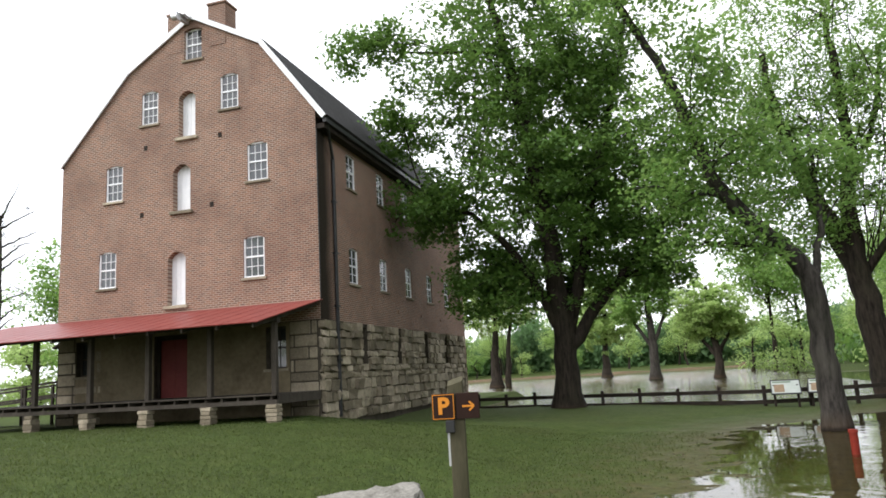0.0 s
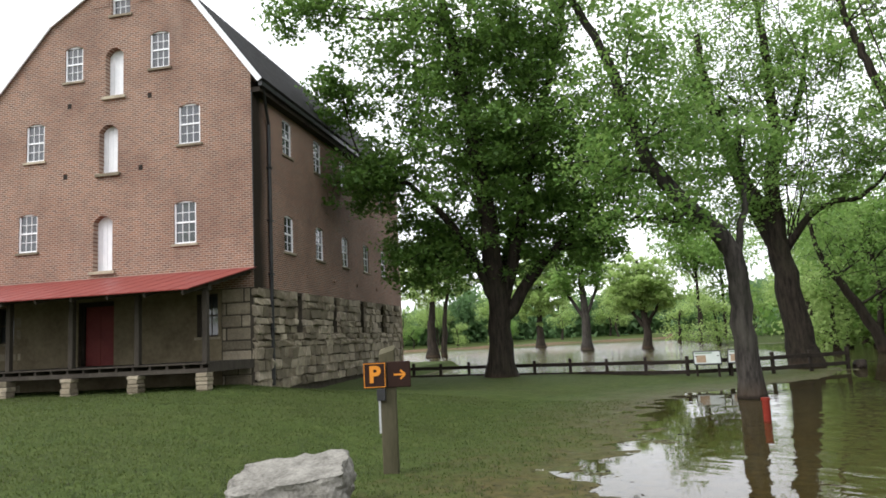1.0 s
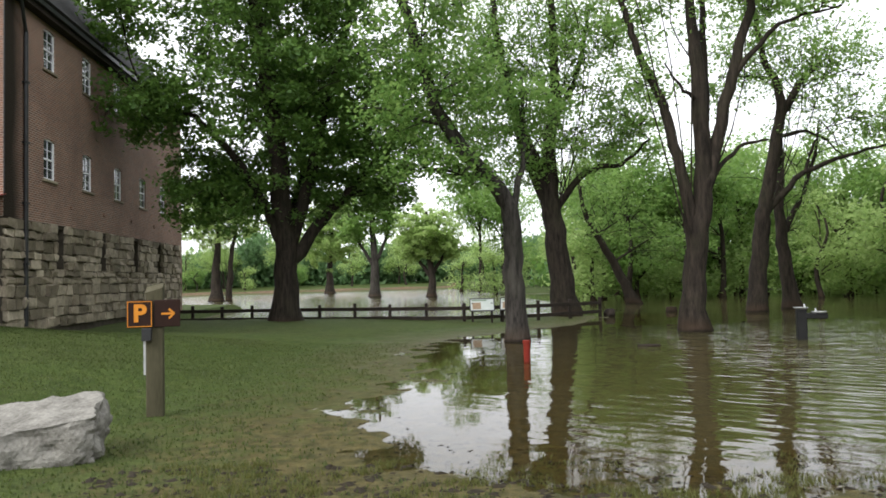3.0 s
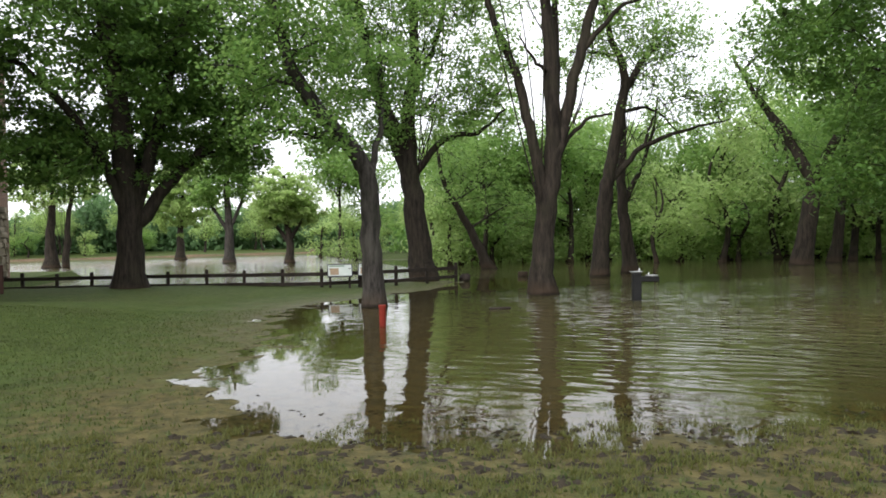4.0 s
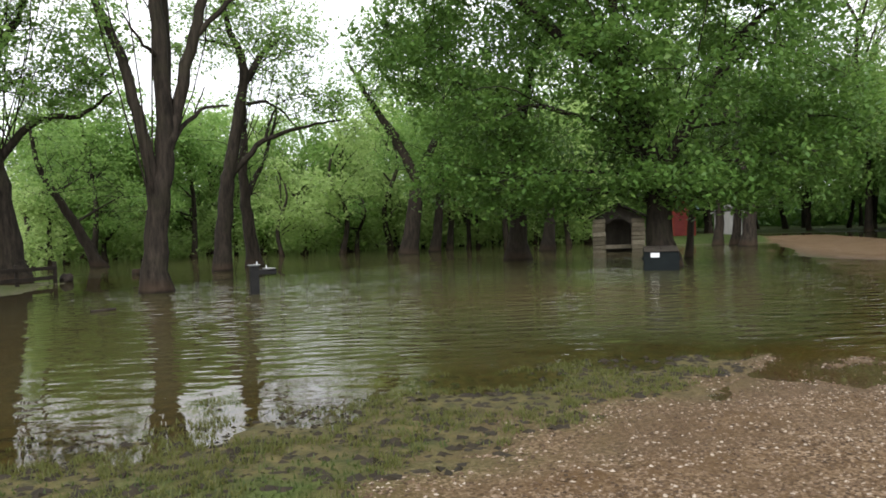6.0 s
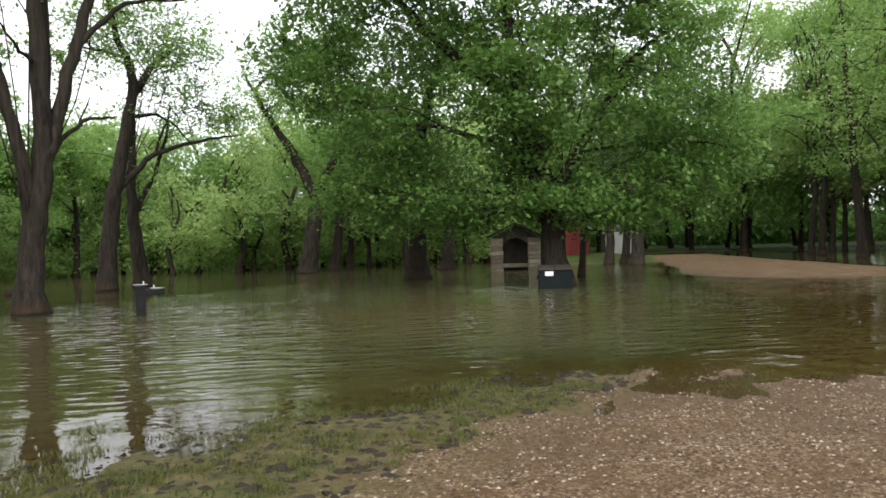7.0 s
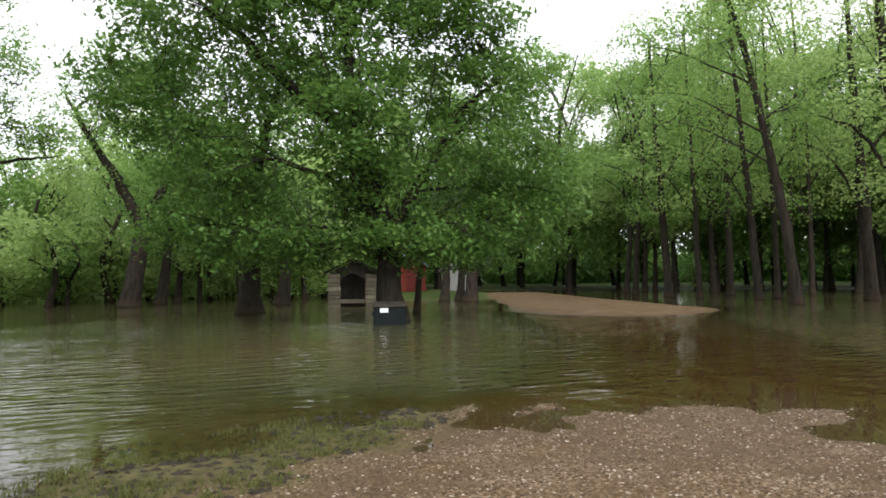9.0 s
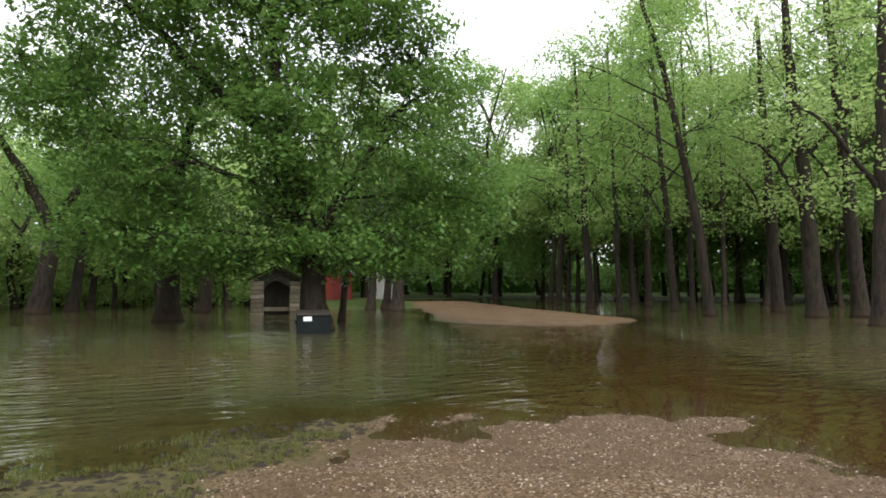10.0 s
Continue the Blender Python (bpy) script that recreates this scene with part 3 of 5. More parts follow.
def window(name, parent, u0, u1, z0, z1, face, along, cols=3, rows=4, sill=True, frame_mat=None, depth=0.12):
    """A sash window set back in its opening, with frame, bars, sill and single panes."""
    base = thing(name, (0, 0, 0), "", "")
    base.parent = parent
    sgn = 1 if along == "x" else -1  # into the wall
    d0, d1 = face + sgn * depth, face + sgn * (depth + 0.07)

    def put(bm, a, b, za, zb, da=d0, db=d1, bevel=0.0):
        lo, hi = min(da, db), max(da, db)
        if along == "x":
            box(bm, a, b, lo, hi, za, zb, bevel)
        else:
            box(bm, lo, hi, a, b, za, zb, bevel)

    fm = frame_mat or WHITE
    bm = bmesh.new()
    t = 0.062
    put(bm, u0, u0 + t, z0, z1)
    put(bm, u1 - t, u1, z0, z1)
    put(bm, u0 + t, u1 - t, z0, z0 + t)
    put(bm, u0 + t, u1 - t, z1 - t, z1)
    part("window_frame", bm, fm, base)
    zm = (z0 + z1) / 2
    bm = bmesh.new()
    put(bm, u0 + t, u1 - t, zm - 0.03, zm + 0.03, d0 + sgn * 0.005, d1)
    part("meeting_rail", bm, fm, base)
    bm = bmesh.new()
    for i in range(1, cols):
        c = u0 + t + (u1 - u0 - 2 * t) * i / cols
        put(bm, c - 0.010, c + 0.010, z0 + t, zm - 0.03, d0 + sgn * 0.02, d1)
        put(bm, c - 0.010, c + 0.010, zm + 0.03, z1 - t, d0 + sgn * 0.02, d1)
    for i in range(1, rows):
        if i * 2 != rows:
            c = z0 + t + (z1 - z0 - 2 * t) * i / rows
            put(bm, u0 + t, u1 - t, c - 0.010, c + 0.010, d0 + sgn * 0.022, d1)
    part("glazing_bar", bm, fm, base)
    for i in range(cols):
        for j in range(rows):
            a, b = (u0 + t + (u1 - u0 - 2 * t) * k / cols for k in (i, i + 1))
            c, e = (z0 + t + (z1 - z0 - 2 * t) * k / rows for k in (j, j + 1))
            bm = bmesh.new()
            put(bm, a + 0.004, b - 0.004, c + 0.004, e - 0.004, d0 + sgn * 0.045, d0 + sgn * 0.055)
            part("pane", bm, PANE, base)
    if sill:
        bm = bmesh.new()
        put(bm, u0 - 0.09, u1 + 0.09, z0 - 0.10, z0 - 0.003, face - sgn * 0.07, face + sgn * 0.16, 0.01)
        part("sill", bm, STONE_WARM, base)
    return base


for w in WIN_FRONT:
    window("window", mill, *w, YF, "x", depth=0.04)
window("window", mill, *TOP_WIN, YF, "x", 3, 4)
for w in WIN_LOW:
    window("window", mill, *w, YF + 0.06, "x", 2, 2, depth=0.25, frame_mat=OLD_WOOD)
for w in WIN_SIDE:
    window("window", mill, *w, XR, "y", 2, 4, depth=0.05)
for w in WIN_STONE:
    window("window", mill, *w, XR - 0.06, "y", 2, 4, depth=0.22, frame_mat=OLD_WOOD)
for u0, u1, z0, z1 in DOORS:
    door = thing("loading_door", (0, 0, 0), "", "")
    door["label"] = "white plank loading door in a deep arched brick recess"
    door.parent = mill
    for i in range(4):
        a, b = u0 + (u1 - u0) * i / 4, u0 + (u1 - u0) * (i + 1) / 4
        part("plank", one(box, a + 0.004, b - 0.004, YF + 0.27, YF + 0.32, z0, z1, 0.004), WHITE, door)
    part("sill", one(box, u0 - 0.12, u1 + 0.12, YF - 0.10, YF + 0.26, z0 - 0.13, z0 - 0.003, 0.012), STONE_WARM, door)
door = thing("porch_door", (0, 0, 0), "", "")
door["label"] = "dark red double plank door under the porch"
door.parent = mill
for k in range(2):
    a, b = FRONT_DOOR[0] + 0.12 + k * 0.63, FRONT_DOOR[0] + 0.12 + (k + 1) * 0.63
    leaf = part("door_leaf", one(box, a + 0.005, b - 0.005, YF + 0.30, YF + 0.35, 1.91, 4.08, 0.006), RED_DOOR, door)
bm = bmesh.new()
for a, b, c, e in ((FRONT_DOOR[0], FRONT_DOOR[0] + 0.12, 1.9, 4.25), (FRONT_DOOR[1] - 0.12, FRONT_DOOR[1], 1.9, 4.25), (FRONT_DOOR[0] + 0.12, FRONT_DOOR[1] - 0.12, 4.09, 4.25)):
    box(bm, a, b, YF + 0.22, YF + 0.38, c, e)
part("door_frame", bm, DARK_WOOD, door)

# downspout with its bend from the gutter
bm = bmesh.new()
rod(bm, (XR + 0.36, YF + 0.25, 11.70), (XR + 0.09, YF + 1.25, 10.6), 0.06)
rod(bm, (XR + 0.09, YF + 1.25, 10.65), (XR + 0.09, YF + 1.25, 0.9), 0.07)
rod(bm, (XR + 0.04, YF - 0.03, 11.5), (XR + 0.04, YF - 0.03, 5.0), 0.02)
for z in (8.9, 6.9, 4.9, 2.9):
    box(bm, XR - 0.01, XR + 0.18, YF + 1.15, YF + 1.35, z, z + 0.06)
part("downspout", bm, BLACK_METAL, mill, "black metal downspout down the side wall")

# small square putlog holes in the brick, with dark blocks
for x, z in ((-18.97, 11.81), (-15.55, 11.85), (-19.11, 9.06), (-15.92, 9.12)):
    part("putlog_block", one(box, x - 0.08, x + 0.08, YF - 0.012, YF + 0.05, z - 0.1, z + 0.1), DARK_WOOD, mill)

# ---- porch ----
porch = thing("porch", (0, 0, 0), "long open timber porch with a red metal roof on stone piers", "porch")
PX0, PX1, PY, DECK = -25.4, XR - 0.05, 20.45, 1.90
ROOF_Y = 18.95
for k in range(int((PX1 - PX0) / 0.62)):
    a = PX0 - 0.1 + k * (PX1 - PX0 + 0.25) / int((PX1 - PX0) / 0.62)
    b = a + (PX1 - PX0 + 0.25) / int((PX1 - PX0) / 0.62)
    bm = bmesh.new()
    beam(bm, ((a + b) / 2, YF - 0.01, 5.08), ((a + b) / 2, ROOF_Y, 4.06), b - a - 0.002, 0.03)
    beam(bm, (b, YF - 0.01, 5.098), (b, ROOF_Y, 4.078), 0.018, 0.012)
    part("roof_sheet", bm, RED_ROOF, porch, "faded red standing-seam roof sheet")
for k in range(12):
    x = PX0 + 0.1 + k * (PX1 - PX0 - 0.2) / 11
    bm = bmesh.new()
    beam(bm, (x, YF - 0.01, 4.96), (x, ROOF_Y + 0.1, 3.98), 0.07, 0.14)
    part("rafter", bm, OLD_WOOD, porch)
part("plate_beam", one(box, PX0, PX1, PY - 0.09, PY + 0.09, 4.12, 4.30), OLD_WOOD, porch)
POSTS = [-11.68, -14.02, -16.40, -18.75, -21.10, -23.50, -25.3]
for x in POSTS:
    part("post", one(box, x - 0.085, x + 0.085, PY - 0.085, PY + 0.085, DECK, 4.12, 0.012), OLD_WOOD, porch)
n = 62
for k in range(n):
    a = PX0 + (PX1 - PX0) * k / n
    part("deck_board", one(box, a + 0.004, a + (PX1 - PX0) / n - 0.004, PY - 0.28, YF - 0.005, DECK - 0.045, DECK), OLD_WOOD, porch)
part("joist_rim", one(box, PX0, PX1, PY - 0.20, PY - 0.08, DECK - 0.30, DECK - 0.17), OLD_WOOD, porch)
for k in range(24):
    x = PX0 + 0.2 + k * (PX1 - PX0 - 0.4) / 23
    part("joist", one(box, x - 0.04, x + 0.04, PY - 0.2, YF - 0.02, DECK - 0.165, DECK - 0.05), OLD_WOOD, porch)
part("end_board", one(box, PX1 - 0.05, PX1, PY - 0.07, YF - 0.02, DECK - 0.30, DECK - 0.05), OLD_WOOD, porch)
random.seed(3)
for x in POSTS:
    g = ground_at(x, PY)
    pier = thing("pier", (x, PY - 0.1, g), "", "")
    pier["label"] = "stacked pale stone pier"
    pier.parent = porch
    z, top = -0.1, DECK - 0.30 - g
    while z < top - 0.01:
        h = min(random.uniform(0.11, 0.19), top - z)
        w, d = random.uniform(0.16, 0.21), random.uniform(0.16, 0.21)
        part("stone", one(box, -w, w, -d, d, z, z + h - 0.008, 0.018), STONE_WARM, pier)
        z += h

# lean-to and ramp beside the far wall of the mill
lean = thing("lean_to", (0, 0, 0), "dark plank lean-to shed against the mill", "shed")
for k in range(9):
    part("plank", one(box, XL - 2.3 + k * 0.255, XL - 2.3 + k * 0.255 + 0.245, 25.9, 25.95, 1.1, 4.4 + k * 0.11), DARK_WOOD, lean)
bm = bmesh.new()
beam(bm, (XL - 2.6, 29, 4.3), (XL, 29, 5.55), 6.6, 0.10)
part("roof", bm, DARK_WOOD, lean)
part("side", one(box, XL - 2.32, XL - 2.27, 25.96, 32, 1.1, 4.4), DARK_WOOD, lean)
ramp_thing = thing("access_ramp", (0, 0, 0), "grey timber access ramp with handrails beside the porch", "ramp")
bm = bmesh.new()
beam(bm, (-23.3, 24.6, 1.85), (-32.0, 24.6, 1.25), 1.5, 0.10)
part("walkway", bm, OLD_WOOD, ramp_thing)
for y in (23.9, 25.3):
    for dz in (0.45, 0.95):
        bm = bmesh.new()
        beam(bm, (-23.3, y, 1.85 + dz), (-32.0, y, 1.25 + dz), 0.05, 0.09)
        part("handrail", bm, OLD_WOOD, ramp_thing)
    for k in range(6):
        x = -23.5 - k * 1.65
        z = 1.85 + (x + 23.3) * 0.6 / 8.7
        part("baluster", one(box, x - 0.05, x + 0.05, y - 0.05, y + 0.05, 0.9, z + 1.0), OLD_WOOD, ramp_thing)

# ---- sign, rock and things on the lawn ----
BROWN = plain("brown_sign_face", (0.018, 0.008, 0.005), (0.026, 0.011, 0.007), 8, 0.5, bump=0.03)
AMBER = plain("amber_sign_paint", (0.52, 0.19, 0.02), (0.62, 0.24, 0.03), 8, 0.5, bump=0.02)
POST_WOOD = plain("green_grey_post", (0.04, 0.038, 0.020), (0.09, 0.08, 0.05), 4, 0.9, bump=0.5, stretch=(1, 1, 0.2))
gz = ground_at(-3.40, 11.93)
sign = thing("parking_sign", pose(-3.40, 11.93, gz, 0, 0, 12) @ Matrix.Diagonal((1.13, 1.13, 1.13, 1)), "brown parking sign with amber arrow on a stout timber post", "sign")
bm = bmesh.new()
v = box(bm, -0.115, 0.115, -0.11, 0.11, -0.3, 1.86, 0.012)
bmesh.ops.bisect_plane(bm, geom=bm.verts[:] + bm.edges[:] + bm.faces[:], plane_co=(0.0, 0, 1.80), plane_no=(-0.30, -0.35, 1), clear_outer=True)
bmesh.ops.holes_fill(bm, edges=bm.edges[:])
part("post", bm, POST_WOOD, sign)
for nm, x0, x1 in (("parking_panel", -0.355, -0.015), ("arrow_panel", -0.005, 0.345)):
    y = -0.165 if nm == "parking_panel" else -0.14
    p = part(nm, one(box, x0, x1, y, y + 0.02, 1.245, 1.625, 0.008), BROWN, sign)
    if nm == "parking_panel":
        bm = bmesh.new()
        for a, b, c, e in ((x0 + 0.012, x1 - 0.012, 1.602, 1.612), (x0 + 0.012, x1 - 0.012, 1.258, 1.268), (x0 + 0.012, x0 + 0.022, 1.2685, 1.6015), (x1 - 0.022, x1 - 0.012, 1.2685, 1.6015)):
            box(bm, a, b, y - 0.004, y - 0.0005, c, e)
        part("border", bm, AMBER, p)
        cu = bpy.data.curves.new("letter", "FONT")
        cu.body, cu.size, cu.extrude, cu.offset, cu.align_x, cu.align_y = "P", 0.33, 0.003, 0.012, "CENTER", "CENTER"
        ob = new("letter", cu)
        bpy.context.view_layer.update()
        me = bpy.data.meshes.new_from_object(ob.evaluated_get(bpy.context.evaluated_depsgraph_get()))
        bpy.data.objects.remove(ob)
        me.materials.clear()
        me.materials.append(AMBER)
        ob = new("letter", me)
        ob.parent = p
        ob.matrix_world = sign.matrix_world @ pose((x0 + x1) / 2, y - 0.004, 1.435, 90, 0, 0)
        ob["label"] = "amber letter P"
        bpy.context.view_layer.update()
        ob.matrix_world = sign.matrix_world @ pose((x0 + x1) / 2, y - 0.004, 1.435, 90, 0, 0)
    else:
        bm = bmesh.new()
        cx = (x0 + x1) / 2 + 0.01
        beam(bm, (cx - 0.085, y - 0.003, 1.43), (cx + 0.07, y - 0.003, 1.43), 0.005, 0.028)
        beam(bm, (cx + 0.015, y - 0.003, 1.495), (cx + 0.085, y - 0.003, 1.428), 0.005, 0.028)
        beam(bm, (cx + 0.015, y - 0.003, 1.365), (cx + 0.085, y - 0.003, 1.432), 0.005, 0.028)
        part("arrow", bm, AMBER, p, "amber arrow")
box_part = part("lock_box", one(box, -0.16, -0.03, -0.20, -0.115, 1.06, 1.235, 0.008), BLACK_METAL, sign, "small black metal box")
part("stake", one(box, -0.149, -0.117, -0.06, 0.0, 0.58, 1.2), GALV, sign, "thin grey metal stake")

ROCK = Mat("limestone", 0.85)
rf, rg = ROCK.noise(3, 6, rough=0.7), ROCK.noise(22, 5)
ROCK.color(ROCK.mix(0.3, ROCK.ramp(rf, (0.35, (0.075, 0.07, 0.058)), (0.6, (0.24, 0.23, 0.20))), ROCK.ramp(rg, (0.3, (0.05, 0.045, 0.036)), (0.7, (0.36, 0.34, 0.31)))))
ROCK.bump(ROCK.math("ADD", rf, ROCK.math("MULTIPLY", rg, 0.4)), 0.9, 0.05)
bm = bmesh.new()
bmesh.ops.create_icosphere(bm, subdivisions=5, radius=1)
for v in bm.verts:
    c = v.co
    k = max(abs(c.x), abs(c.y), abs(c.z) * 1.0)
    c *= 0.62 / k + 0.38
    n = noise.noise(c * 1.7) * 0.16 + noise.noise(c * 4.5 + Vector((3, 1, 7))) * 0.07 + noise.noise(c * 12) * 0.025
    c *= 1 + n
    top = 0.60 + 0.10 * c.x + 0.12 * c.y + 0.02 * noise.noise(c * 5)
    v.co = Vector((c.x * 0.80, c.y * 0.55, min(c.z * 0.56 + 0.24, top)))
rock = part("boulder", bm, ROCK.m, None, smooth=False)
rock.matrix_world = pose(-3.95, 9.15, 0.02, 0, 0, 14)
tagged(rock, "pale rough-cut limestone boulder on wet grass", "rock")

RED = plain("faded_red_paint", (0.125, 0.013, 0.008), (0.18, 0.022, 0.011), 8, 0.6, bump=0.15)
marker = thing("red_marker_post", (3.79, 17.96, -0.3), "short round red marker post standing in flood water", "post")
part("tube", one(rod, (0, 0, 0), (0, 0, 0.77), 0.085, 0.085, 20), RED, marker)
part("cap", one(rod, (0, 0, 0.76), (0, 0, 0.83), 0.105, 0.095, 20), RED, marker)

fountain = thing("drinking_fountain", pose(12.99, 21.25, -0.35, 0, 0, -20), "dark pedestal drinking fountain with two basins, half under water", "fountain")
DARKP = plain("dark_painted_steel", (0.007, 0.007, 0.007), (0.016, 0.016, 0.015), 5, 0.7, 0.0, 0.1)
part("pedestal", one(box, -0.14, 0.14, -0.14, 0.14, 0, 1.28, 0.02), DARKP, fountain)
bm = bmesh.new()
rod(bm, (0, 0, 1.28), (0, 0, 1.33), 0.16, 0.23, 20)
part("upper_basin", bm, GALV, fountain, "pale steel basin")
part("arm", one(box, 0.1, 0.72, -0.13, 0.13, 0.98, 1.16, 0.02), DARKP, fountain)
bm = bmesh.new()
rod(bm, (0.5, 0, 1.16), (0.5, 0, 1.20), 0.19, 0.22, 20)
part("lower_basin", bm, GALV, fountain)
bm = bmesh.new()
rod(bm, (0.1, 0, 1.32), (0.1, 0, 1.43), 0.025)
part("spout", bm, GALV, fountain)
part("spout", one(rod, (0.42, 0.08, 1.19), (0.42, 0.08, 1.29), 0.025), GALV, fountain)

# rail fence along the flooded field
FENCE = [(-11.3, 39.0), (-6.5, 37.6), (-1.2, 35.6), (3.9, 33.2), (7.5, 33.8), (11.1, 35.8)]
fence = thing("rail_fence", (0, 0, 0), "dark two-rail timber fence at the edge of the flood", "fence")
run = []
for (xa, ya), (xb, yb) in zip(FENCE, FENCE[1:]):
    n = max(1, round(math.hypot(xb - xa, yb - ya) / 1.78))
    run += [(xa + (xb - xa) * i / n, ya + (yb - ya) * i / n) for i in range(n)]
run.append(FENCE[-1])
random.seed(8)
for x, y in run:
    part("post", one(box, x - 0.075, x + 0.075, y - 0.075, y + 0.075, -0.4, 0.98 + random.uniform(-0.03, 0.05), 0.015), DARK_WOOD, fence)
for (xa, ya), (xb, yb) in zip(run, run[1:]):
    for z in (0.30, 0.74):
        bm = bmesh.new()
        beam(bm, (xa, ya - 0.1, z + random.uniform(-0.015, 0.015)), (xb, yb - 0.1, z + random.uniform(-0.015, 0.015)), 0.05, 0.17, 0.008)
        part("rail", bm, DARK_WOOD, fence)
bm = bmesh.new()
bmesh.ops.create_icosphere(bm, subdivisions=3, radius=0.3, matrix=Matrix.Translation((11.7, 36.2, 0.12)))
for v in bm.verts:
    v.co += Vector((1, 1, 1)) * noise.noise(v.co * 4) * 0.12
tagged(part("drift_heap", bm, DARK_WOOD, None), "dark clump of flood drift caught at the fence end", "debris")

PAPER = plain("printed_panel", (0.32, 0.36, 0.33), (0.45, 0.47, 0.44), 3, 0.35, bump=0.02)
INKS = [plain("ink_green", (0.10, 0.16, 0.10), (0.16, 0.22, 0.14), 6), plain("ink_brown", (0.2, 0.14, 0.09), (0.3, 0.22, 0.15), 6)]


def info_board(x, y, turn, w):
    b = thing("information_board", pose(x, y, 0.0, 0, 0, turn), "slanted pale information panel in a dark frame by the fence", "sign", "boards by the fence")
    for sx_ in (-w * 0.42, w * 0.42):
        part("leg", one(box, sx_ - 0.05, sx_ + 0.05, -0.05, 0.05, -0.3, 0.98, 0.008), DARK_WOOD, b)
    m = pose(0, -0.06, 0.88, 55, 0, 0)
    for nm, mat, a in (("panel", PAPER, (-w / 2, w / 2, -0.30, 0.30, 0, 0.03)), ("title_bar", INKS[0], (-w * 0.45, w * 0.2, 0.2, 0.26, 0.031, 0.035)), ("picture", INKS[1], (-w * 0.42, -w * 0.05, -0.24, 0.12, 0.031, 0.035))):
        bm = one(box, *a)
        bmesh.ops.transform(bm, matrix=m, verts=bm.verts)
        part(nm, bm, mat, b)
    bm = bmesh.new()
    for a in ((-w / 2 - 0.04, w / 2 + 0.04, 0.302, 0.34), (-w / 2 - 0.04, w / 2 + 0.04, -0.34, -0.302)):
        box(bm, a[0], a[1], a[2], a[3], -0.01, 0.05)
    for a in (-w / 2 - 0.04, w / 2 + 0.002):
        box(bm, a, a + 0.038, -0.301, 0.301, -0.01, 0.05)
    bmesh.ops.transform(bm, matrix=m, verts=bm.verts)
    part("frame", bm, BLACK_METAL, b)


info_board(4.7, 32.9, -5, 1.05)
info_board(6.1, 33.1, -15, 0.95)

# litter bins, kiosk and cabin across the water
BIN = plain("dark_green_bin", (0.003, 0.005, 0.006), (0.008, 0.012, 0.012), 3, 0.75, bump=0.1)


def skip(x, y, turn, w, h, label):
    b = thing("dumpster", pose(x, y, -0.35, 0, 0, turn), label, "dumpster", "")
    bm = bmesh.new()
    vs = box(bm, -w / 2, w / 2, -0.5, 0.5, 0, h + 0.2)
    for v in vs:
        if v.co.z > 0.1 and v.co.y < 0:
            v.co.z -= 0.14
    bmesh.ops.bevel(bm, geom=bm.edges[:], offset=0.03, segments=2, affect="EDGES")
    part("body", bm, BIN, b)
    for s in (-1, 1):
        bm = bmesh.new()
        beam(bm, (s * w / 4, -0.56, h + 0.09), (s * w / 4, 0.52, h + 0.24), w / 2 - 0.02, 0.05, 0.01)
        part("lid", bm, OLD_WOOD, b, "weathered dark lid")
    for s in (-1, 1):
        part("fork_pocket", one(box, s * w / 2 - 0.06, s * w / 2 + 0.06, -0.3, 0.3, 0.75, 0.9, 0.01), BIN, b)
    part("notice", one(box, -0.42, -0.08, -0.515, -0.503, h - 0.16, h + 0.02), WHITE, b, "small white notice")


skip(27.6, 14.5, -58, 1.36, 1.05, "dark green dumpster with black lids standing in flood water")

CABIN_RED = plain("red_board_siding", (0.12, 0.022, 0.014), (0.18, 0.038, 0.025), 2, 0.7, bump=0.3, stretch=(0.3, 0.3, 4))
TEAL = plain("blue_green_metal_roof", (0.16, 0.25, 0.26), (0.24, 0.34, 0.35), 2, 0.4, 0.3, 0.1)


def gabled(bm, w, d, z0, z1, ridge, over=0.3):
    v = [bm.verts.new((x, y, z)) for y in (-d / 2 - over, d / 2 + over) for x, z in ((-w / 2 - over, z1), (0, ridge), (w / 2 + over, z1), (w / 2 + over, z1 + 0.12), (0, ridge + 0.14), (-w / 2 - over, z1 + 0.12))]
    for f in ((0, 1, 4, 5), (1, 2, 3, 4), (6, 11, 10, 7), (7, 10, 9, 8), (5, 4, 10, 11), (4, 3, 9, 10), (0, 6, 7, 1), (1, 7, 8, 2), (0, 5, 11, 6), (2, 8, 9, 3)):
        bm.faces.new([v[i] for i in f])
    bmesh.ops.recalc_face_normals(bm, faces=bm.faces)


def pent(bm, w, d, z0, z1, ridge):
    v = [bm.verts.new((x, y, z)) for y in (-d / 2, d / 2) for x, z in ((-w / 2, z0), (w / 2, z0), (w / 2, z1), (0, ridge), (-w / 2, z1))]
    for f in ((0, 1, 2, 3, 4), (9, 8, 7, 6, 5), (0, 5, 6, 1), (1, 6, 7, 2), (2, 7, 8, 3), (3, 8, 9, 4), (4, 9, 5, 0)):
        bm.faces.new([v[i] for i in f])
    bmesh.ops.recalc_face_normals(bm, faces=bm.faces)


